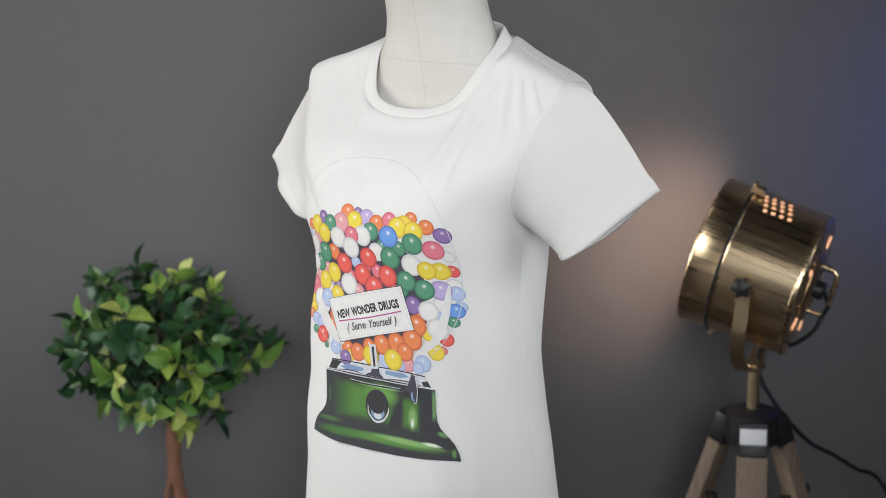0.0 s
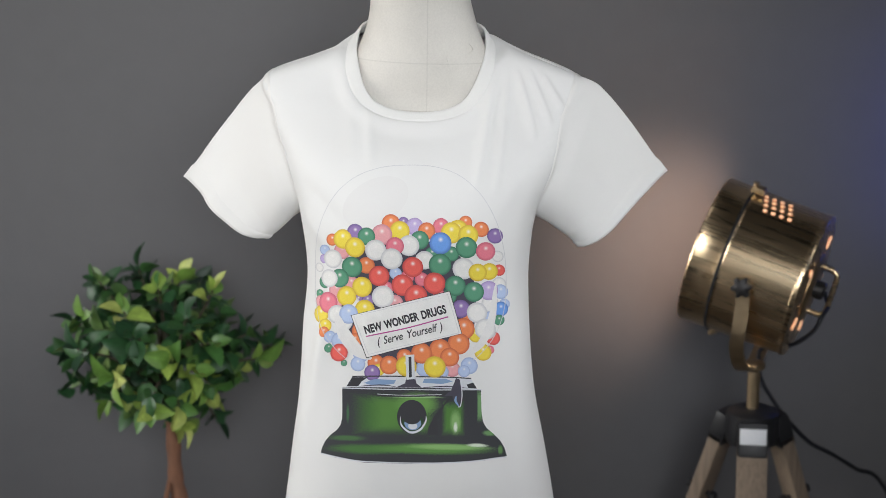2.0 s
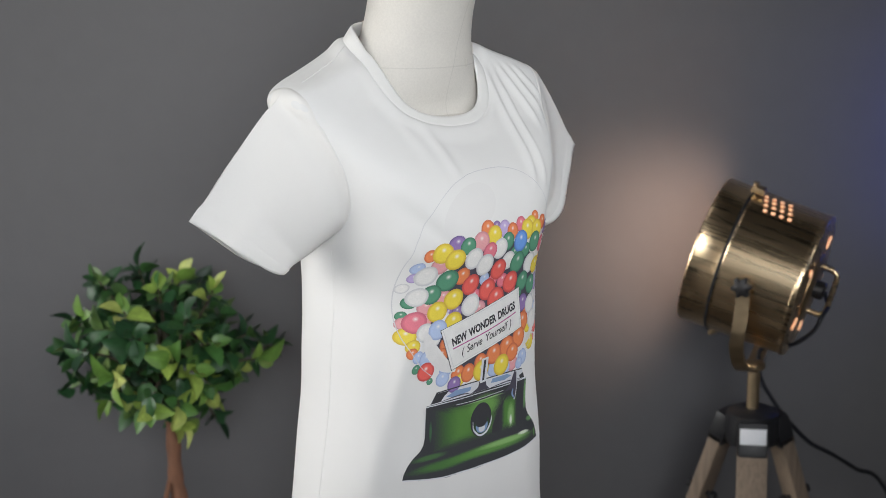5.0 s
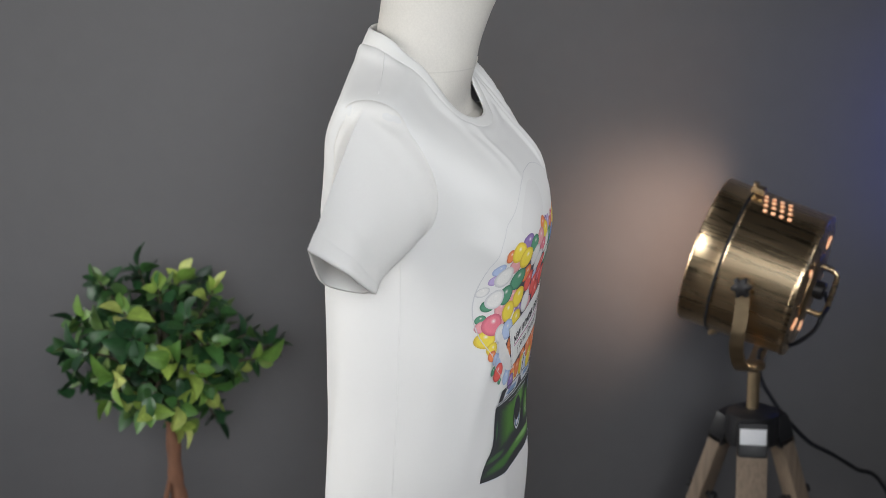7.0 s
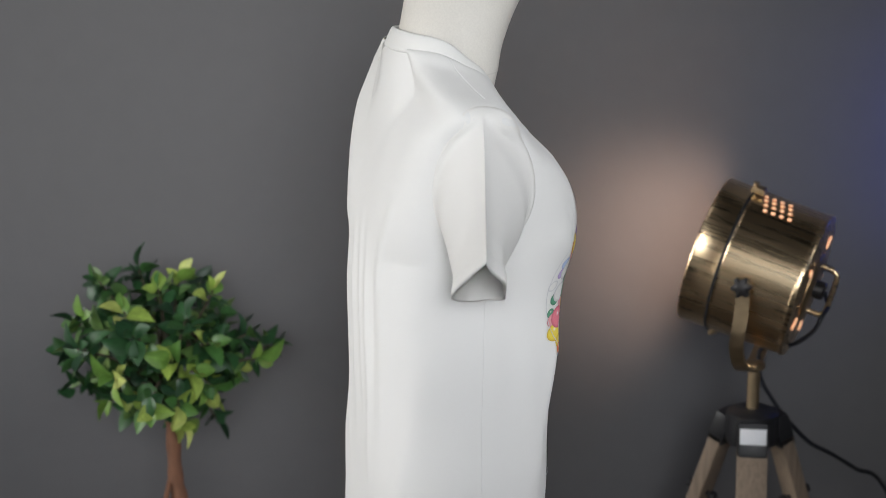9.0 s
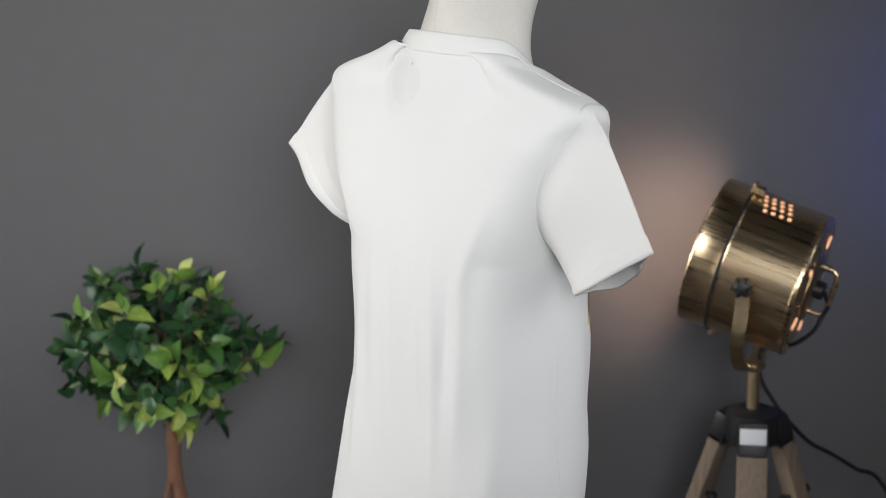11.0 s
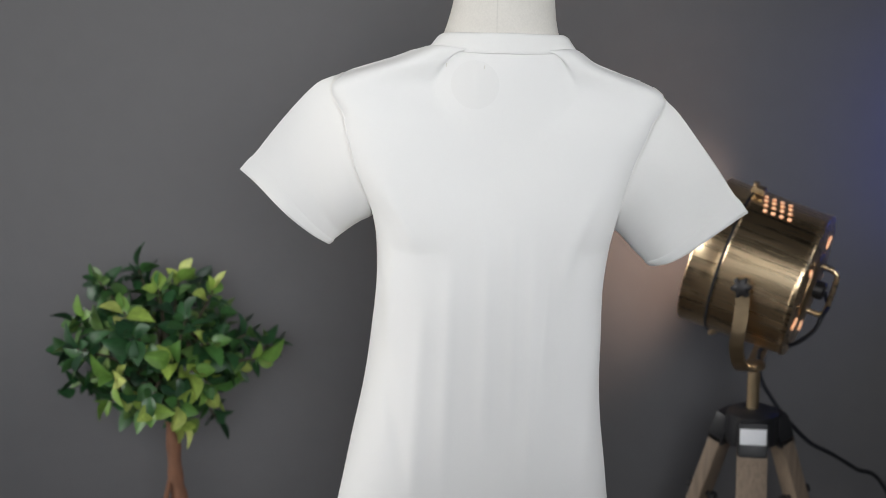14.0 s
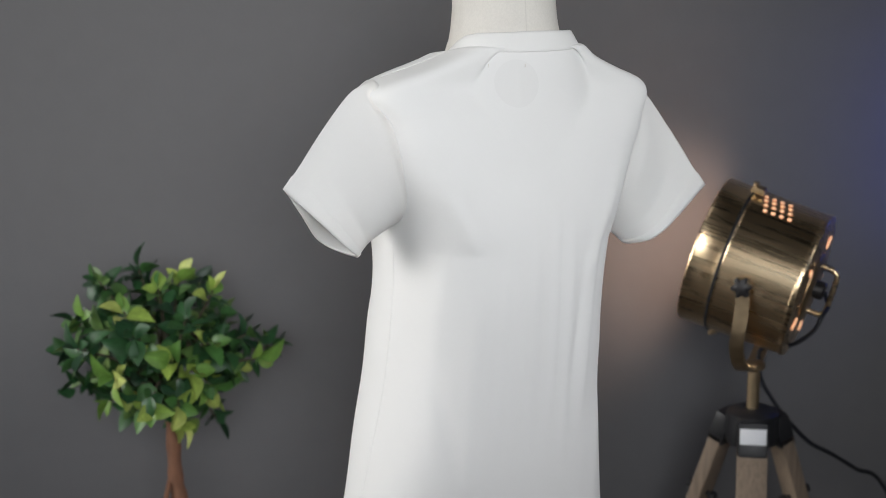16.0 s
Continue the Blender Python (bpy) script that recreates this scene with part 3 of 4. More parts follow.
UPWARD = (-0.04428, 0.00429, -0.17504, -0.00380, 0.00025, -0.00082, -0.00095, 0.00368, -0.00856, -0.00020, -0.00440, 0.00337, 0.00131, -0.00063, -0.00013, 0.00289)


def on_cloth(u, v):
    """Where a point of the flat artwork lies on the shirt's front: x and height."""
    m, n = (u - 450) / 400, (v - 650) / 600
    terms = (1, m, n, m * m, m * n, n * n, m * m * n, n ** 3, n ** 4, m * n * n, m ** 4, m * m * n * n, n ** 5, m ** 4 * n, m ** 6, n ** 6)
    return sum(a * b for a, b in zip(ACROSS, terms)), sum(a * b for a, b in zip(UPWARD, terms))


class Press:
    """Lays flat artwork on the shirt's front, each layer a hair above the last."""

    def __init__(self, body, holder):
        self.tree = BVHTree.FromPolygons([v.co for v in body.data.vertices], [p.vertices for p in body.data.polygons])
        self.holder, self.lift = holder, 0.0005

    def drop(self, bm):
        for v in bm.verts:
            x, z = on_cloth(v.co.x, v.co.y)
            hit, normal, _, _ = self.tree.ray_cast(Vector((x, -0.4, z)), Vector((0, 1, 0)))
            if hit is None:
                hit, normal = Vector((x, float(front(x, z)), z)), Vector((0, -1, 0))
            if normal.y > 0:
                normal = -normal
            v.co = hit + normal * self.lift

    def put(self, name, bm, material, label="", step=0.00003):
        self.lift += step
        self.drop(bm)
        bm.normal_update()
        if sum(f.normal.y for f in bm.faces) > 0:
            bmesh.ops.reverse_faces(bm, faces=bm.faces)
        return part(name, bm, material, self.holder, label, 0)

    def disc(self, name, u, v, ru, rv, material, label="", turn=0.0, rings=4, steps=26):
        bm = bmesh.new()
        uv = bm.loops.layers.uv.new("UVMap")
        c, s = math.cos(radians(turn)), math.sin(radians(turn))
        flat = {}

        def vert(r, a):
            p, q = r * math.cos(a), r * math.sin(a)
            w = bm.verts.new((u + ru * p * c - rv * q * s, v + ru * p * s + rv * q * c, 0))
            flat[w] = (p, -q)
            return w
        mid = vert(0, 0)
        last = None
        for k in range(1, rings + 1):
            row = [vert(k / rings, 2 * math.pi * i / steps) for i in range(steps)]
            for i in range(steps):
                j = (i + 1) % steps
                bm.faces.new((mid, row[i], row[j]) if last is None else (last[i], row[i], row[j], last[j]))
            last = row
        for f in bm.faces:
            for l in f.loops:
                l[uv].uv = flat[l.vert]
        return self.put(name, bm, material, label)

    def shape(self, name, outline, material, label="", fine=16.0, step=0.00004):
        bm = bmesh.new()
        uv = bm.loops.layers.uv.new("UVMap")
        bm.faces.new([bm.verts.new((u, v, 0)) for u, v in outline])
        bmesh.ops.triangulate(bm, faces=bm.faces[:])
        for _ in range(7):
            long = [e for e in bm.edges if e.calc_length() > fine]
            if not long:
                break
            bmesh.ops.subdivide_edges(bm, edges=long, cuts=1)
            bmesh.ops.triangulate(bm, faces=[f for f in bm.faces if len(f.verts) > 3])
        for f in bm.faces:
            for l in f.loops:
                l[uv].uv = (l.vert.co.x / 805, (l.vert.co.y - 788.7) / 805)
        return self.put(name, bm, material, label, step)

    def stroke(self, name, points, width, material, label="", n=40, taper=False):
        pts = smooth_path([(u, v, 0) for u, v in points], n)
        bm = bmesh.new()
        rows = []
        for i, q in enumerate(pts):
            d = (pts[min(i + 1, n)] - pts[max(i - 1, 0)]).normalized()
            w = width / 2 * (math.sin(math.pi * (i + 0.5) / (n + 1)) ** 0.6 if taper else 1)
            side = Vector((-d.y, d.x, 0)) * w
            rows.append([bm.verts.new(q + side * k) for k in (-1, 0, 1)])
        for a, b in zip(rows, rows[1:]):
            for k in range(2):
                bm.faces.new((a[k], a[k + 1], b[k + 1], b[k]))
        return self.put(name, bm, material, label)

    def words(self, name, text, u, v, size, width, turn, material, shear=0.0, bold=0.0):
        data = bpy.data.curves.new(name, "FONT")
        data.body, data.size, data.align_x, data.align_y, data.shear, data.offset = text, 1.0, "CENTER", "CENTER", shear, bold
        data.resolution_u = 3
        data.space_word = 1.5
        ob = bpy.data.objects.new(name, data)
        scene.collection.objects.link(ob)
        me = bpy.data.meshes.new_from_object(ob.evaluated_get(bpy.context.evaluated_depsgraph_get()))
        bpy.data.objects.remove(ob)
        bm = bmesh.new()
        bm.from_mesh(me)
        bpy.data.meshes.remove(me)
        xs = [q.co.x for q in bm.verts]
        k = width / (max(xs) - min(xs))
        c, s = math.cos(radians(turn)), math.sin(radians(turn))
        for q in bm.verts:
            x, y = q.co.x * k, q.co.y * size
            q.co = (u + x * c - y * s, v - (x * s + y * c), 0)
        bmesh.ops.triangulate(bm, faces=bm.faces[:])
        return self.put(name, bm, material, "", 0.0001)


def globe(n=64, grow=0.0):
    out = []
    for i in range(n):
        a = 2 * math.pi * i / n
        c, s = math.cos(a), math.sin(a)
        ry, e = (400, 2 / 2.2) if s > 0 else (500, 2 / 2.45)
        out.append((458 + (408 + grow) * math.copysign(abs(c) ** e, c), 560 + (ry + grow) * math.copysign(abs(s) ** e, s)))
    return out


def build_print(shirt, body):
    press = Press(body, None)
    holder = press.shape("print", [(450 + 292 * math.copysign(abs(math.cos(a)) ** 0.8, math.cos(a)), 640 + 268 * math.copysign(abs(math.sin(a)) ** 0.8, math.sin(a))) for a in (2 * math.pi * i / 48 for i in range(48))], NAVY, "colourful printed gumball machine")
    holder.parent = shirt
    press.holder = holder

    press.disc("glass_tint", 320, 215, 150, 95, INK_TINT, "", -28)

    def balls(colour, *spots):
        for u, v, r in spots:
            order.append((0 if r < 37 else 1, v if r < 37 else v, u, v, r, colour))
    order = []
    balls("orange", (387, 303, 38), (537, 335, 36), (700, 298, 28), (765, 325, 32), (135, 375, 26), (282, 482, 36), (690, 745, 45), (668, 808, 46), (590, 835, 46), (512, 852, 44), (630, 866, 40), (95, 760, 22), (318, 897, 36), (374, 905, 40), (440, 870, 34))
    balls("lilac", (487, 316, 36), (95, 460, 20), (793, 585, 40))
    balls("rose", (597, 316, 34), (782, 418, 40), (112, 642, 42), (405, 397, 38), (515, 540, 30))
    balls("yellow", (640, 342, 44), (668, 330, 42), (711, 350, 42), (425, 335, 42), (182, 372, 41), (235, 405, 43), (748, 508, 38), (797, 505, 36), (262, 575, 43), (195, 615, 42), (80, 690, 34), (272, 672, 43))
    balls("yellow", (740, 772, 30), (770, 842, 36), (447, 909, 44), (567, 909, 46))
    balls("purple", (822, 352, 33), (237, 342, 36), (285, 632, 26), (678, 662, 38), (302, 938, 34))
    balls("green", (285, 357, 37), (508, 372, 39), (703, 402, 45), (640, 430, 32), (592, 475, 47), (220, 490, 45), (165, 540, 40), (655, 565, 43), (732, 590, 42), (72, 610, 18), (838, 705, 22), (115, 830, 20), (181, 897, 14))
    balls("pink", (350, 350, 44), (178, 422, 36), (400, 642, 36), (148, 642, 28), (640, 917, 34))
    balls("white", (323, 415, 45), (463, 395, 44), (390, 452, 46), (528, 457, 40), (690, 492, 46), (135, 458, 41), (118, 542, 38), (350, 615, 47), (745, 677, 43), (780, 745, 44), (185, 725, 34), (832, 440, 25))
    balls("red", (478, 487, 44), (335, 527, 44), (433, 565, 46), (568, 555, 46), (490, 612, 48), (838, 500, 25), (812, 780, 30), (160, 852, 38))
    balls("blue", (595, 385, 46), (845, 660, 30))
    balls("pale blue", (405, 515, 26), (203, 690, 41), (120, 782, 25), (241, 901, 32), (523, 917, 36), (712, 901, 36), (845, 590, 30))
    balls("pink", (150, 590, 34), (75, 640, 24), (215, 560, 30))
    balls("white", (838, 560, 30), (150, 690, 38), (70, 500, 20), (220, 650, 34), (800, 640, 36))
    balls("pale blue", (100, 420, 24), (160, 800, 34), (255, 860, 34), (860, 640, 22), (800, 700, 30), (600, 930, 26), (690, 925, 26))
    balls("orange", (250, 760, 34), (300, 830, 34), (230, 800, 30), (550, 880, 34), (715, 690, 30))
    balls("yellow", (100, 735, 28), (330, 925, 26))
    balls("purple", (620, 650, 30), (245, 630, 26), (440, 300, 24))
    balls("green", (560, 430, 30), (630, 610, 30), (95, 560, 26))
    balls("rose", (690, 350, 26), (365, 580, 30), (590, 610, 28), (455, 530, 28), (800, 830, 18))
    placed = []
    for _, _, u, v, r, colour in sorted(order):
        level = 1 + max([k for a, b, c, k in placed if math.hypot(a - u, b - v) < c + r], default=0)
        placed.append((u, v, r, level))
        press.lift = 0.0006 + 0.00006 * level
        press.disc("gumball", u, v, r, r, BALLS[colour])
    press.lift = 0.0007 + 0.00006 * max(k for _, _, _, k in placed)
    # pale sheen strokes of the drawn glass
    press.stroke("glass_sheen", ((150, 690), (178, 765), (235, 838), (300, 878)), 58, INK_HAZE, "", 30, True)
    press.stroke("glass_sheen", ((822, 560), (806, 700), (765, 800), (690, 868)), 34, INK_HAZE, "", 30, True)
    g = globe()
    press.stroke("globe_outline", g[23:] + g[:10], 2.6, INK_GREY, "thin grey outline of the glass globe", 160)
    # the sign card
    card = ((213, 695), (632, 585), (682, 765), (278, 875))
    cu, cv = sum(p[0] for p in card) / 4, sum(p[1] for p in card) / 4
    press.shape("sign_border", card, INK_BLACK, "", 22, 0.0002)
    press.shape("sign_card", [(cu + (u - cu) * 0.988, cv + (v - cv) * 0.975) for u, v in card], INK_CARD, "white sign card with lettering", 22, 0.0001)
    inner = [(cu + (u - cu) * 0.945, cv + (v - cv) * 0.89) for u, v in card]
    for a, b in zip(inner, inner[1:] + inner[:1]):
        press.stroke("sign_line", (a, ((a[0] + b[0]) / 2, (a[1] + b[1]) / 2), b), 2.2, INK_GREY, "", 12)
    press.words("lettering", "NEW WONDER DRUGS", 443, 711, 48, 356, 15.5, INK_BLACK, 0.0, 0.042)
    press.stroke("underline", ((277, 783), (450, 745), (625, 694)), 5, INK_PLUM, "plum underline", 24)
    press.words("lettering", "( Serve Yourself )", 460, 772, 47, 284, 14.5, INK_BLACK, 0.32, 0.012)
    press.lift = 0.0006
    build_machine(press)
    return holder


def machine_ink():
    """Stippled green-on-black ink of the drawn foot, with its pale airbrushed patches."""
    m, nt, b = nodes_of("ink_machine")
    uv = node(nt, "UVMap")
    ns = node(nt, "TexNoise", Scale=150.0, Detail=4.0, Roughness=0.8)
    nt.links.new(uv.outputs[0], ns.inputs["Vector"])
    last = None
    for cx, cy, rx, ry, box_like, colour in (
            (0.48, 0.405, 0.225, 0.112, 1, (0.055, 0.140, 0.034)), (0.53, 0.400, 0.185, 0.104, 1, (0.090, 0.220, 0.046)), (0.61, 0.350, 0.135, 0.072, 0, (0.145, 0.32, 0.075)),
            (0.800, 0.420, 0.062, 0.095, 1, (0.075, 0.20, 0.04)), (0.812, 0.44, 0.034, 0.075, 0, (0.22, 0.40, 0.14)), (0.938, 0.350, 0.014, 0.090, 1, (0.15, 0.30, 0.12)), (0.990, 0.490, 0.044, 0.018, 0, (0.15, 0.31, 0.12)),
            (0.24, 0.530, 0.12, 0.018, 0, (0.06, 0.14, 0.05)), (0.36, 0.585, 0.27, 0.032, 0, (0.060, 0.16, 0.04)), (0.68, 0.580, 0.38, 0.034, 0, (0.10, 0.25, 0.055)), (0.78, 0.568, 0.26, 0.020, 0, (0.24, 0.44, 0.15)),
            (0.925, 0.556, 0.065, 0.012, 0, (0.66, 0.74, 0.60)), (0.812, 0.465, 0.013, 0.032, 0, (0.66, 0.72, 0.62)), (0.60, 0.312, 0.17, 0.008, 0, (0.30, 0.50, 0.22)), (1.045, 0.575, 0.016, 0.030, 0, (0.12, 0.26, 0.08)), (0.245, 0.40, 0.010, 0.060, 0, (0.05, 0.13, 0.06))):
        sub = nt.nodes.new("ShaderNodeVectorMath")
        sub.operation = "SUBTRACT"
        sub.inputs[1].default_value = (cx, cy, 0)
        nt.links.new(uv.outputs[0], sub.inputs[0])
        mul = nt.nodes.new("ShaderNodeVectorMath")
        mul.operation = "MULTIPLY"
        mul.inputs[1].default_value = (1 / rx, 1 / ry, 0)
        nt.links.new(sub.outputs[0], mul.inputs[0])
        ln = nt.nodes.new("ShaderNodeVectorMath")
        ln.operation = "LENGTH"
        nt.links.new(mul.outputs[0], ln.inputs[0])
        value = ln.outputs["Value"]
        if box_like:
            ab = nt.nodes.new("ShaderNodeVectorMath")
            ab.operation = "ABSOLUTE"
            nt.links.new(mul.outputs[0], ab.inputs[0])
            sp = node(nt, "SeparateXYZ")
            nt.links.new(ab.outputs[0], sp.inputs[0])
            mx = node(nt, "Math")
            mx.operation = "MAXIMUM"
            nt.links.new(sp.outputs[0], mx.inputs[0])
            nt.links.new(sp.outputs[1], mx.inputs[1])
            value = mx.outputs[0]
        jit = node(nt, "Math")
        jit.operation = "MULTIPLY_ADD"
        jit.inputs[1].default_value = 1.0
        nt.links.new(ns.outputs[0], jit.inputs[0])
        nt.links.new(value, jit.inputs[2])
        mr = node(nt, "MapRange", From_Min=1.05 if box_like else 0.95, From_Max=1.45, To_Min=1.0, To_Max=0.0)
        nt.links.new(jit.outputs[0], mr.inputs[0])
        mix = nt.nodes.new("ShaderNodeMix")
        mix.data_type = "RGBA"
        mix.inputs[6].default_value = (0.038, 0.040, 0.046, 1)
        mix.inputs[7].default_value = (*colour, 1)
        if last is not None:
            nt.links.new(last, mix.inputs[6])
        nt.links.new(mr.outputs[0], mix.inputs[0])
        last = mix.outputs[2]
    nt.links.new(last, b.inputs["Base Color"])
    b.inputs["Roughness"].default_value = 0.75
    return m


INK_MACHINE = machine_ink()


def build_machine(press):
    """The drawn machine's green foot under the globe."""
    def a(*pts):
        return [(u * 0.805, 788.7 + v * 0.805) for u, v in pts]
    press.shape("machine_foot", a((215, 262), (945, 262), (948, 380), (955, 430), (972, 462), (1010, 492), (1045, 525), (1068, 565), (1078, 606), (960, 636), (800, 652), (560, 662), (330, 655), (180, 636), (98, 612), (104, 585), (122, 548), (150, 515), (185, 490), (206, 462), (215, 420)), INK_MACHINE, "green and black machine foot", 18, 0.0002)
    press.shape("machine_collar", a((232, 263), (268, 206), (893, 206), (925, 263)), INK_PALE, "silver collar", 16)
    press.shape("collar_shade", a((238, 258), (268, 210), (352, 210), (320, 232), (300, 258)), INK_BLACK, "", 16)
    press.shape("collar_shade", a((870, 240), (905, 228), (924, 259), (880, 259)), INK_BLACK, "", 16)
    press.shape("collar_shade", a((500, 262), (548, 240), (556, 205), (600, 205), (608, 240), (635, 262)), NAVY, "", 16)
    press.shape("collar_tint", a((330, 240), (390, 218), (500, 224), (490, 244), (380, 254)), INK_BLUE, "", 16)
    press.shape("collar_tint", a((650, 214), (760, 212), (800, 226), (740, 240), (640, 236)), INK_BLUE, "", 16)
    press.stroke("collar_line", a((268, 206), (420, 203), (552, 204)), 5, INK_BLACK, "", 24)
    press.stroke("collar_line", a((604, 204), (760, 203), (893, 206)), 5, INK_BLACK, "", 24)
    press.stroke("collar_line", a((300, 258), (420, 250), (500, 258)), 5, NAVY, "", 20, True)
    press.stroke("collar_line", a((640, 262), (760, 252), (880, 258)), 5, NAVY, "", 20, True)
    press.stroke("collar_edge", a((212, 266), (420, 272), (700, 272), (948, 264)), 4, INK_PALE, "", 40)
    press.shape("panel_shade", a((800, 296), (770, 322), (700, 410), (668, 470), (664, 506), (722, 506), (716, 430), (752, 356)), INK_BLACK, "", 16)
    press.stroke("panel_line", a((365, 300), (450, 306), (620, 306), (760, 298)), 9, INK_BLACK, "", 30, True)
    press.stroke("panel_line", a((400, 298), (560, 303), (740, 296)), 2.4, INK_PALE, "", 30)
    press.stroke("foot_rim", a((98, 614), (250, 643), (420, 653), (560, 656), (760, 651), (930, 636), (1074, 610)), 5, INK_PALE, "silver rim line", 60)
    press.disc("knob_hole", 583 * 0.805, 788.7 + 415 * 0.805, 78 * 0.805, 88 * 0.805, INK_BLACK, "dark oval knob opening")
    press.disc("knob", 588 * 0.805, 788.7 + 450 * 0.805, 60 * 0.805, 48 * 0.805, INK_DEEP)
    press.disc("knob", 588 * 0.805, 788.7 + 448 * 0.805, 44 * 0.805, 36 * 0.805, INK_BLUE)
    press.disc("knob", 588 * 0.805, 788.7 + 462 * 0.805, 24 * 0.805, 18 * 0.805, INK_PALE)
    press.disc("knob", 584 * 0.805, 788.7 + 424 * 0.805, 44 * 0.805, 30 * 0.805, INK_BLACK)
    press.stroke("knob_rim", a((522, 415), (530, 460), (575, 495), (625, 482), (655, 440), (658, 410)), 9, INK_PALE, "silver crescent", 30, True)
    press.lift = 0.0018
    press.shape("coin_slot", a((552, 88), (598, 84), (600, 215), (556, 220)), INK_PALE, "silver coin slot", 16)
    press.shape("slot_gap", a((568, 98), (583, 96), (584, 205), (570, 208)), INK_BLACK, "", 16)
    press.shape("lever", a((815, 205), (838, 214), (846, 300), (842, 345), (828, 360), (806, 330), (795, 300), (750, 304), (790, 270)), NAVY, "dark lever", 14)
    press.stroke("lever_edge", a((838, 216), (846, 290), (838, 350), (826, 358)), 4, INK_PALE, "", 20)
    press.stroke("lever_edge", a((816, 300), (812, 325), (828, 352)), 10, INK_BLUE, "", 20, True)


# ---- the potted tree ----
def leaf_mesh(length, width, curl):
    bm = bmesh.new()
    uv = bm.loops.layers.uv.new("UVMap")
    n = 6
    rows = []
    where = {}
    for i in range(n + 1):
        u = i / n
        w = width * (math.sin(math.pi * u ** 0.8) ** 0.85) if 0 < i < n else 0.0005
        row = []
        for s in (-1, 0, 1):
            v = bm.verts.new((s * w / 2, u * length, curl * u * u * length + abs(s) * w * 0.22))
            where[v] = (s, u)
            row.append(v)
        rows.append(row)
    for a, b in zip(rows, rows[1:]):
        for k in range(2):
            f = bm.faces.new((a[k], a[k + 1], b[k + 1], b[k]))
            for l in f.loops:
                l[uv].uv = where[l.vert]
    return mesh_of("leaf", bm, LEAF)


def build_tree(base, crown, radius):
    tree = tagged(new("potted_tree"), "small topiary tree with a round crown of glossy green leaves", "plant")
    tree.location = base
    base, crown = Vector(base), Vector(crown)
    rng = random.Random(5)
    bm = bmesh.new()
    turned(bm, ((0.085, 0.0), (0.10, 0.01), (0.125, 0.20), (0.135, 0.205), (0.135, 0.235), (0.122, 0.235), (0.118, 0.20)), cap_end=False)
    part("pot", bm, TERRA, tree, "plain clay pot")
    bm = bmesh.new()
    turned(bm, ((0.119, 0.195), (0.09, 0.203), (0.03, 0.210)))
    part("soil", bm, SOIL, tree)
    c = crown - base
    bm = bmesh.new()
    pts = smooth_path([(0.004, 0, 0.18), (0.018, 0, 0.40), (0.013, 0.0, 0.60), (0.006, 0.0, 0.66), (0.004, 0.0, 0.74), (0.0, 0, c.z - 0.02)], 26)
    tube(bm, pts, [0.0140 - 0.004 * i / 26 + 0.0012 * math.sin(i * 1.7) for i in range(27)], 12)
    part("trunk", bm, BARK, tree, "brown woody trunk")
    bm = bmesh.new()
    tube(bm, smooth_path([(-0.034, -0.012, 0.18), (-0.022, -0.016, 0.45), (-0.012, -0.014, 0.60), (-0.007, -0.010, 0.635), (0.002, -0.004, 0.672)], 18), [0.0055 - 0.0001 * i for i in range(19)], 8)
    part("stem", bm, BARK, tree, "thin side stem")
    tips = []
    for i in range(54):
        h = 1 - 2 * (i + 0.5) / 54
        a = i * 2.39996
        r = math.sqrt(1 - h * h)
        d = Vector((r * math.cos(a), r * math.sin(a), h))
        k = radius * rng.uniform(0.60, 1.06) * (0.96 if h > 0.45 else 1.0)
        end = c + Vector((d.x * k * 1.08, d.y * k * 0.95, d.z * k * 0.85))
        tips.append((end, d))
        bm = bmesh.new()
        start = Vector((0, 0, c.z - 0.10 + 0.05 * rng.random()))
        mid = start.lerp(end, 0.5) + Vector((0, 0, 0.02))
        tube(bm, smooth_path([start, mid, end], 6), [0.0030, 0.0028, 0.0025, 0.0022, 0.002, 0.0017, 0.0013], 6)
        part("branch", bm, TWIG, tree)
    kinds = [leaf_mesh(l, w, q) for l, w, q in ((0.043, 0.030, -0.25), (0.039, 0.027, 0.1), (0.047, 0.031, -0.40), (0.033, 0.025, -0.1))]
    # copies of the leaves in the pale tone that paints light on them
    lit_kinds = []
    for me in kinds:
        me = me.copy()
        me.materials[0] = LEAF_LIT
        lit_kinds.append(me)
    left = 300
    extra = bmesh.new()
    for end, d in tips:
        axis = (d + Vector((rng.gauss(0, 0.25), rng.gauss(0, 0.25), 0.35))).normalized()
        side = axis.orthogonal().normalized()
        lit_tip = rng.random() < 0.58
        # a whorl of leaves round the twig's tip, then leaves further in, all dark
        count = rng.randint(5, 7)
        for j in range(count + 8):
            if j < count:
                a = j * 2.39996 + rng.uniform(-0.3, 0.3)
                open_by = rng.uniform(0.6, 1.35) if j else 0.2
                out = Matrix.Rotation(a, 3, axis) @ side
                way = (axis * math.cos(open_by) + out * math.sin(open_by)).normalized()
                p = end + way * 0.004 - axis * (0.004 * j)
                flat = axis
            else:
                back = rng.uniform(0.10, 0.55)
                p = c.lerp(end, 1 - back) + Vector((rng.gauss(0, 0.013), rng.gauss(0, 0.013), rng.gauss(0, 0.012)))
                way = (d * 0.7 + Vector((rng.gauss(0, 0.7), rng.gauss(0, 0.7), rng.gauss(-0.05, 0.5)))).normalized()
                flat = d
            right = way.cross(flat).normalized()
            face = right.cross(way)
            m = Matrix(((right.x, way.x, face.x, p.x), (right.y, way.y, face.y, p.y), (right.z, way.z, face.z, p.z), (0, 0, 0, 1)))
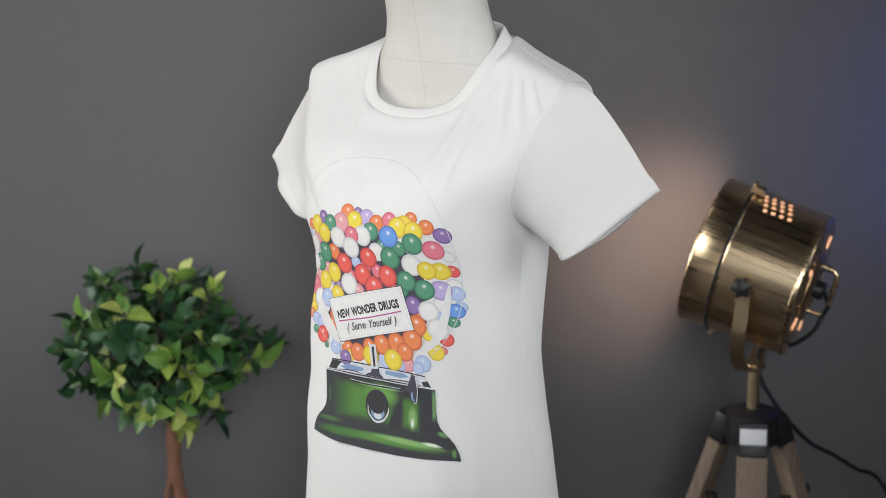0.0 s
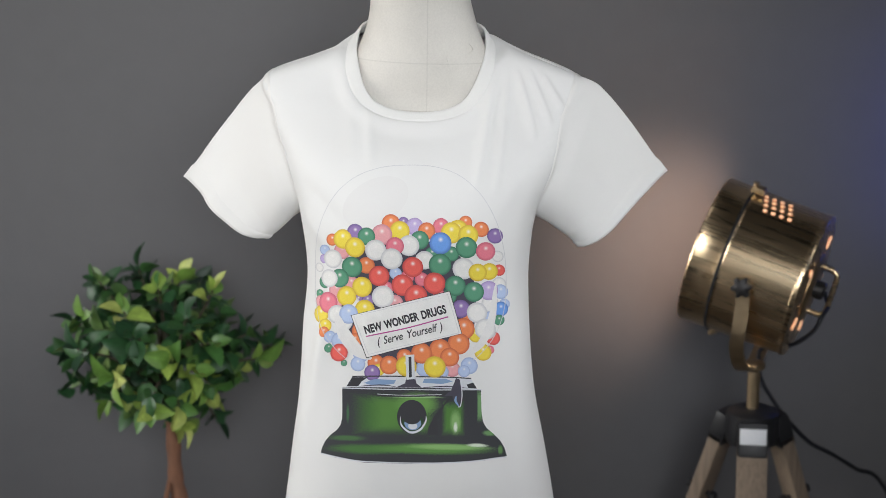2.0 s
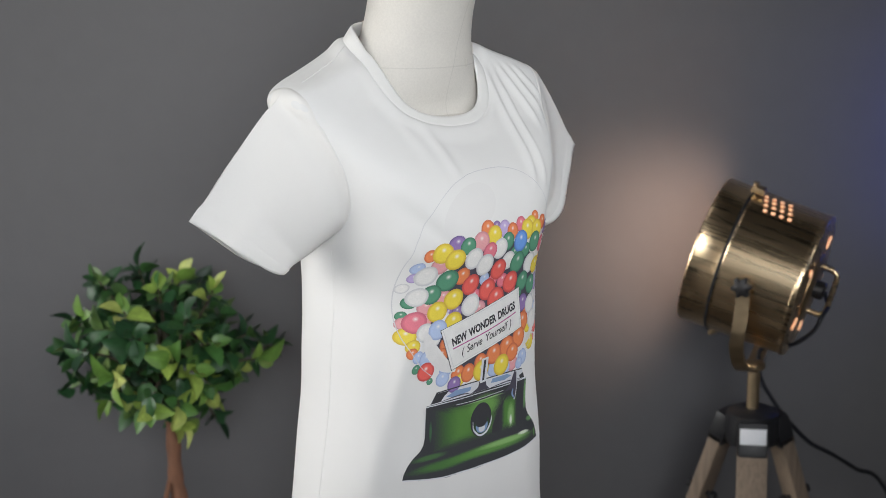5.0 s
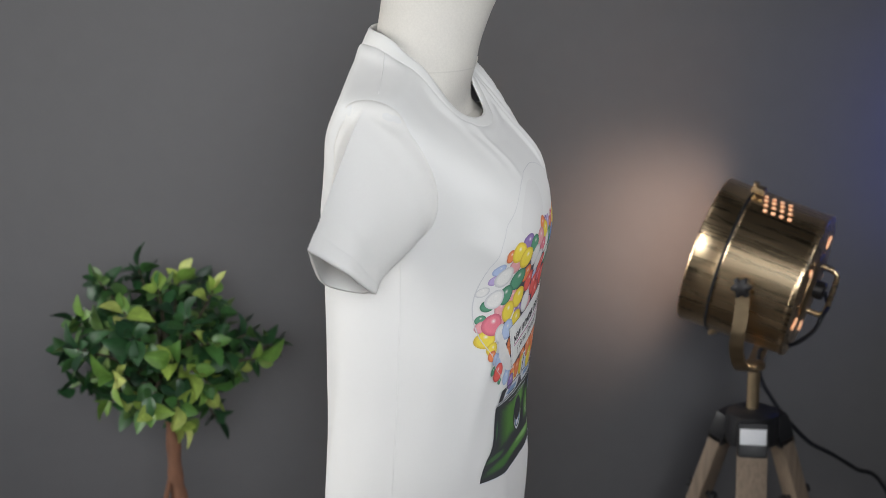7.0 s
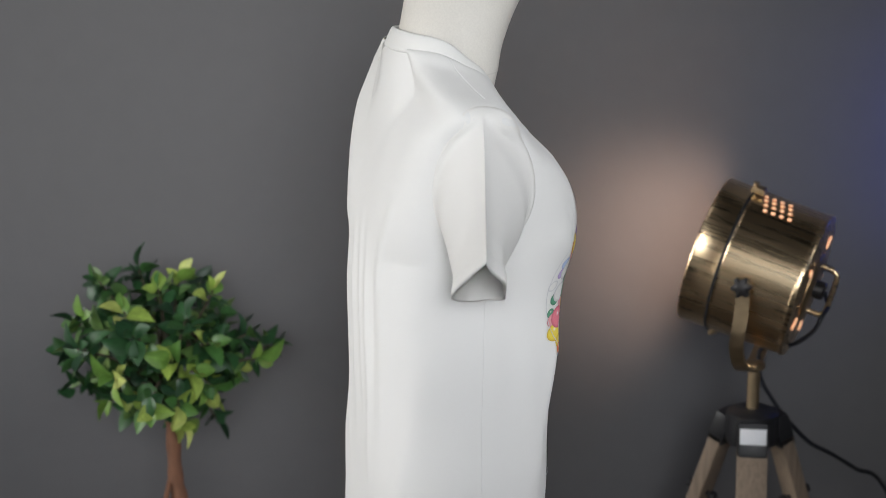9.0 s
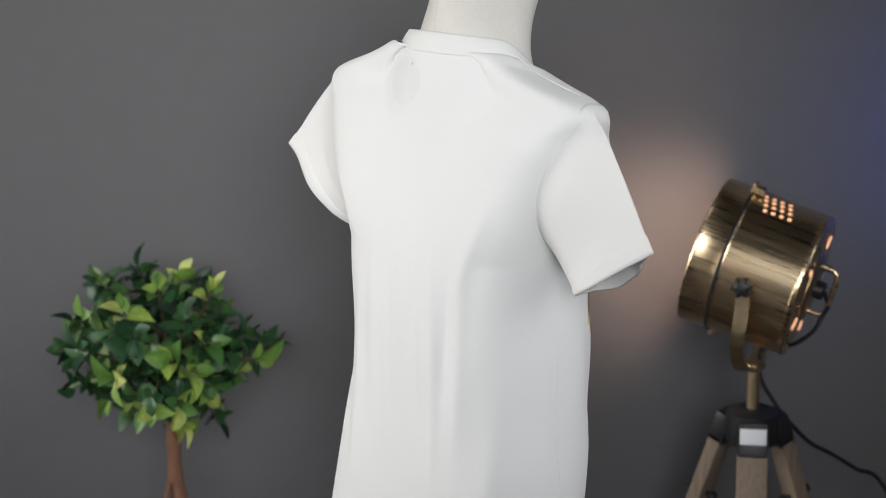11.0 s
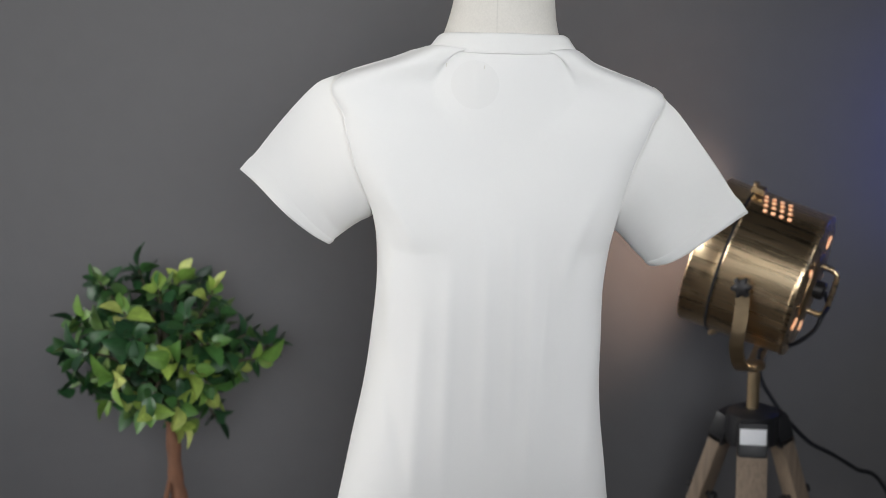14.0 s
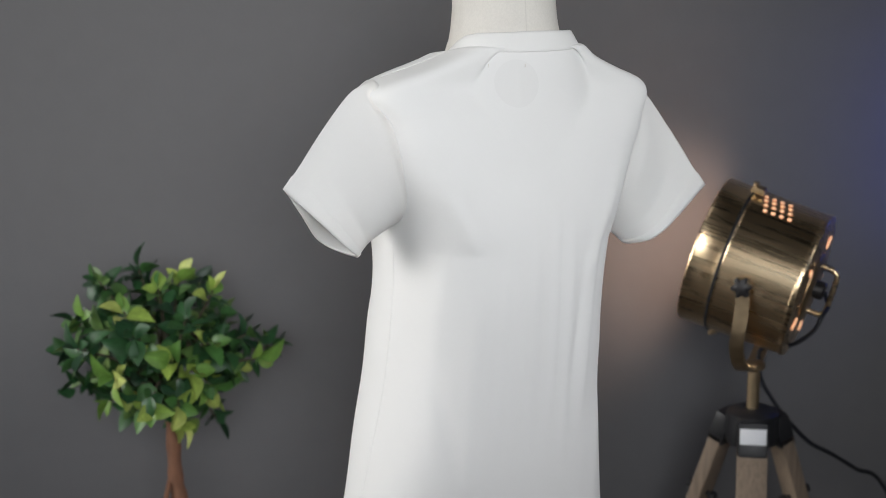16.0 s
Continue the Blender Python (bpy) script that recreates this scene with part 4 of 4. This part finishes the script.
            m = m @ Matrix.Rotation(rng.gauss(0, 0.35), 4, "Y") @ Matrix.Scale(rng.uniform(0.64, 1.00), 4)
            k = rng.randrange(4)
            if left > 0 and d.y < 0.05 and j < count + 4:
                left -= 1
                ob = new("leaf", lit_kinds[k] if lit_tip and j < count - 1 else kinds[k])
                ob.parent = tree
                ob.matrix_basis = m
            else:
                extra.from_mesh(kinds[k])
                extra.verts.ensure_lookup_table()
                for v in extra.verts[-21:]:
                    v.co = m @ v.co
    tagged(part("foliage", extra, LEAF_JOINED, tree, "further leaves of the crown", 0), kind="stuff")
    return tree


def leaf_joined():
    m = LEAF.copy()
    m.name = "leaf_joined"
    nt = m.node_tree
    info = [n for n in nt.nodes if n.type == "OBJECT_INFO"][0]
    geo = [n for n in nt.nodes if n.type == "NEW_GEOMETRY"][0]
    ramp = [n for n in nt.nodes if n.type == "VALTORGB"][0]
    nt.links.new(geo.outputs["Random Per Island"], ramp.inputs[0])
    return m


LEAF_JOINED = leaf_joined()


# ---- the tripod lamp ----
def build_lamp():
    lamp = tagged(new("tripod_lamp"), "brass spotlight lamp, lit, on a grey wooden tripod", "lamp")
    lamp.location = (0.475, 0.50, 0.0)
    o = Vector(lamp.location)
    L = Matrix.Translation(-o)
    # the head: z of its own frame runs from the back cap to the open front
    frontc, backc = LAMP_FRONT, LAMP_BACK
    axis = (frontc - backc).normalized()
    up = Vector((0, 0, 1))
    xa = (up - axis * up.dot(axis)).normalized()
    ya = axis.cross(xa)
    H = L @ Matrix(((xa.x, ya.x, axis.x, backc.x), (xa.y, ya.y, axis.y, backc.y), (xa.z, ya.z, axis.z, backc.z), (0, 0, 0, 1)))
    ln = (frontc - backc).length
    bm = bmesh.new()
    turned(bm, ((0.040, -0.002), (0.100, 0.0), (0.1095, 0.002), (0.1110, 0.005), (0.1110, 0.009), (0.1100, 0.0105), (0.1115, ln * 0.72), (0.1120, ln * 0.72), (0.1130, ln * 0.735), (0.1130, ln * 0.76), (0.1120, ln * 0.775), (0.1130, ln), (0.1140, ln + 0.002),
                (0.1130, ln + 0.004), (0.1105, ln + 0.002), (0.1095, ln * 0.7), (0.108, 0.012), (0.030, 0.006)), H, 96, False, False)
    head = part("head", bm, BRASS, lamp, "brushed brass drum", 30)
    bm = bmesh.new()
    turned(bm, ((0.1119, ln * 0.735), (0.1143, ln * 0.737), (0.1147, ln * 0.75), (0.1143, ln * 0.763), (0.1119, ln * 0.765)), H, 96, False, False)
    part("band", bm, DARK, head, "dark clamping band")
    for deg, sz in ((-8, 0.020), (176, 0.012)):
        bm = bmesh.new()
        box(bm, 0.010, 0.016, sz, H @ Matrix.Rotation(radians(deg), 4, "Z") @ pose(0.1185, 0, ln * 0.75 - sz * 0.3), 0.002)
        turned(bm, ((0.001, 0.0), (0.0045, 0.0), (0.0045, 0.007), (0.001, 0.008)), H @ Matrix.Rotation(radians(deg), 4, "Z") @ pose(0.122, 0, ln * 0.75, 0, 90, 0), 12)
        part("clasp", bm, BRASS_DULL, head, "brass clasp of the band")
    # glowing discs in four rows, added in place of perforations lit from inside
    for r in range(4):
        for k in range(4):
            z = ln * (0.57 - 0.078 * k + 0.02 * r)
            rad = 0.1100 + 0.0015 * z / (ln * 0.72)
            bm = bmesh.new()
            a = radians(-27 + 6.6 * r)
            m = H @ Matrix.Rotation(a, 4, "Z") @ pose(rad + 0.0004, 0, z, 0, 90, 0)
            turned(bm, ((0.0004, 0.0004), (0.0031, 0.0004), (0.0035, 0.0)), m, 14)
            part("perforation_glow", bm, GLOW, head, "", 0)
    # back cap with a loop handle; glowing bars stand for its lit slots
    bm = bmesh.new()
    turned(bm, ((0.001, -0.006), (0.05, -0.006), (0.056, -0.003), (0.056, 0.001)), H, 48)
    cap = part("back_cap", bm, BRASS_DULL, head)
    for a in (20, 90, 160, 230, 300):
        bm = bmesh.new()
        box(bm, 0.020, 0.007, 0.002, H @ Matrix.Rotation(radians(a), 4, "Z") @ pose(0.072, 0, -0.002), 0.0005)
        part("slot", bm, GLOW, head)
    bm = bmesh.new()
    w, dz = 0.036, 0.033
    loop = [(w, 0, -0.004), (w, 0, -dz + 0.010), (w - 0.003, 0, -dz + 0.003), (w - 0.010, 0, -dz), (-w + 0.010, 0, -dz), (-w + 0.003, 0, -dz + 0.003), (-w, 0, -dz + 0.010), (-w, 0, -0.004)]
    tube(bm, [H @ Vector(p) for p in loop], 0.0042, 10)
    part("handle", bm, BRASS, lamp, "brass loop handle")
    bm = bmesh.new()
    turned(bm, ((0.012, -0.022), (0.014, -0.02), (0.014, -0.004)), H, 20)
    part("socket", bm, DARK, lamp)
    bm = bmesh.new()
    turned(bm, ((0.004, 0.03), (0.014, 0.05), (0.016, 0.07), (0.027, 0.105), (0.030, 0.12), (0.025, 0.137), (0.010, 0.148), (0.001, 0.15)), H, 24)
    part("bulb", bm, BULB, lamp, "glowing warm bulb", 0).visible_shadow = False
    # yoke
    pivot = frontc.lerp(backc, 0.52)
    out = Vector((axis.y, -axis.x, 0)).normalized()
    for s in (-1, 1):
        bm = bmesh.new()
        at = pivot - out * (s * -0.121)
        foot = Vector((0.471, 0.5, 0.855))
        down = foot + (at - pivot) * 0.98
        pts = smooth_path([at + Vector((0, 0, 0.012)), at - Vector((0, 0, 0.03)), at.lerp(down, 0.45), foot.lerp(down, 0.93) + Vector((0, 0, 0.060)), foot.lerp(down, 0.72) + Vector((0, 0, 0.026)), foot.lerp(down, 0.35) + Vector((0, 0, 0.006)), foot], 30)
        e = axis.cross(Vector((0, 0, 1))).cross(Vector((0, 0, 1))).normalized()
        rings = []
        for i, p in enumerate(pts):
            d = (pts[min(i + 1, 30)] - pts[max(i - 1, 0)]).normalized()
            f = d.cross(e).normalized()
            rings.append([L @ (p + e * a * 0.0105 + f * b * 0.0022) for a, b in ((-1, -1), (1, -1), (1, 1), (-1, 1))])
        loft(bm, rings)
        part("yoke_arm", bm, BRASS_DULL, lamp, "brass yoke bracket", 25)
        bm = bmesh.new()
        m = L @ Matrix.Translation(at) @ (at - pivot).to_track_quat("Z", "Y").to_matrix().to_4x4()
        rings = []
        for r, h in ((0.008, 0.0), (0.010, 0.003), (0.0135, 0.005), (0.0135, 0.012), (0.009, 0.015)):
            rings.append([m @ Vector(((r + (0.002 if i % 4 < 2 else -0.002)) * math.cos(a), (r + (0.002 if i % 4 < 2 else -0.002)) * math.sin(a), h)) for i, a in enumerate(2 * math.pi * q / 24 for q in range(24))])
        loft(bm, rings)
        part("knob", bm, DARK, lamp, "dark star-shaped tightening knob")
    # post and hub
    bm = bmesh.new()
    turned(bm, ((0.0095, 0.775), (0.0095, 0.848), (0.012, 0.850), (0.016, 0.853), (0.016, 0.862), (0.008, 0.864)), L @ Matrix.Translation((0.475, 0.5, 0)), 24)
    part("post", bm, BRASS_DULL, lamp, "brass post")
    bm = bmesh.new()
    turned(bm, ((0.038, 0.735), (0.041, 0.742), (0.040, 0.765), (0.040, 0.783), (0.034, 0.788), (0.012, 0.790)), L @ Matrix.Translation((0.475, 0.5, 0)), 32)
    hub = part("hub", bm, BLACK, lamp, "black tripod head")
    for deg in (262, 22, 142):
        d = Vector((math.cos(radians(deg)), math.sin(radians(deg)), 0))
        t = Vector((-d.y, d.x, 0))
        lo, hi = Vector((0.475, 0.5, 0.0)) + d * 0.30, Vector((0.475, 0.5, 0.755)) + d * 0.045
        dirn = (lo - hi).normalized()
        nrm = t.cross(dirn).normalized()
        M = Matrix(((t.x, nrm.x, -dirn.x, 0), (t.y, nrm.y, -dirn.y, 0), (t.z, nrm.z, -dirn.z, 0), (0, 0, 0, 1)))
        full = (lo - hi).length
        bm = bmesh.new()
        box(bm, 0.046, 0.022, full - 0.02, L @ Matrix.Translation(hi.lerp(lo, 0.505)) @ M, 0.003)
        leg = part("leg", bm, WOOD, lamp, "grey weathered wooden leg", 30)
        bm = bmesh.new()
        box(bm, 0.046, 0.028, 0.054, L @ Matrix.Translation(hi.lerp(lo, 0.004)) @ M, 0.006)
        part("leg_bracket", bm, BLACK, lamp, "", 30)
        bm = bmesh.new()
        m = L @ Matrix.Translation(hi.lerp(lo, 0.155)) @ M @ Matrix.Rotation(radians(90), 4, "X")
        turned(bm, ((0.003, -0.028), (0.008, -0.026), (0.008, -0.018), (0.004, -0.016), (0.004, 0.016), (0.007, 0.018), (0.007, 0.024), (0.002, 0.026)), m, 16)
        part("bolt", bm, BLACK, leg)
        if deg == 262:
            bm = bmesh.new()
            box(bm, 0.040, 0.003, 0.024, L @ Matrix.Translation(hi.lerp(lo, -0.002)) @ M @ pose(0, 0.0165 * (-1 if nrm.y > 0 else 1), 0), 0.001)
            part("label_plate", bm, LABEL, lamp, "small white label")
    bm = bmesh.new()
    cord = smooth_path([H @ Vector((0, 0, -0.022)), H @ Vector((-0.018, 0.0, -0.034))]
                       + [L @ Vector(p) for p in ((0.561, 0.440, 0.950), (0.550, 0.440, 0.928), (0.528, 0.450, 0.907), (0.511, 0.470, 0.896), (0.487, 0.515, 0.878), (0.488, 0.525, 0.835), (0.506, 0.530, 0.800),
                                                  (0.541, 0.550, 0.752), (0.578, 0.560, 0.713), (0.615, 0.570, 0.691), (0.661, 0.590, 0.658), (0.719, 0.620, 0.611), (0.84, 0.69, 0.36), (0.86, 0.72, 0.10), (0.87, 0.74, 0.006))], 120)
    tube(bm, cord, 0.0034, 8)
    part("cord", bm, CORD, lamp, "black power cord")
    light = bpy.data.lights.new("bulb_light", "SPOT")
    light.spot_size, light.spot_blend = radians(88), 1.0
    light.energy, light.color, light.shadow_soft_size = 4.7, (1.0, 0.68, 0.51), 0.022
    ob = new("bulb_light", light)
    ob.matrix_world = look(Matrix.Translation(o) @ H @ Vector((0, 0, 0.138)), Vector((0.36, 0.80, 0.98)))
    return lamp


mannequin = build_form()
t_shirt, shirt_mesh = build_shirt()
build_print(t_shirt, shirt_mesh)
build_tree((-0.428, 0.55, 0.0), (-0.434, 0.55, 0.868), 0.160)
build_lamp()


def motions():
    """The form and the shirt on it turn together on their stand."""
    turn = ((0, -34.8), (1.5, -11.0), (3, 12.6), (4.2, 31.4), (6.3, 64.0), (7.75, 86.3), (9.2, 108.9), (11.3, 141.8), (13, 168.2), (14.5, 191.1), (16, 213.6))
    at, deg = zip(*turn)
    lean = Matrix.Rotation(radians(1.767), 4, Vector((0, math.cos(PITCH), -math.sin(PITCH))))
    base = Matrix.Translation(HEART) @ lean @ Matrix.Translation((0.0123, 0, 0))
    rows = []
    for k in range(33):
        rows.append((k * 0.5, base @ Matrix.Rotation(radians(float(glide(k * 0.5, at, deg))), 4, "Z")))
    walk(mannequin, rows)
    walk(t_shirt, rows)


motions()
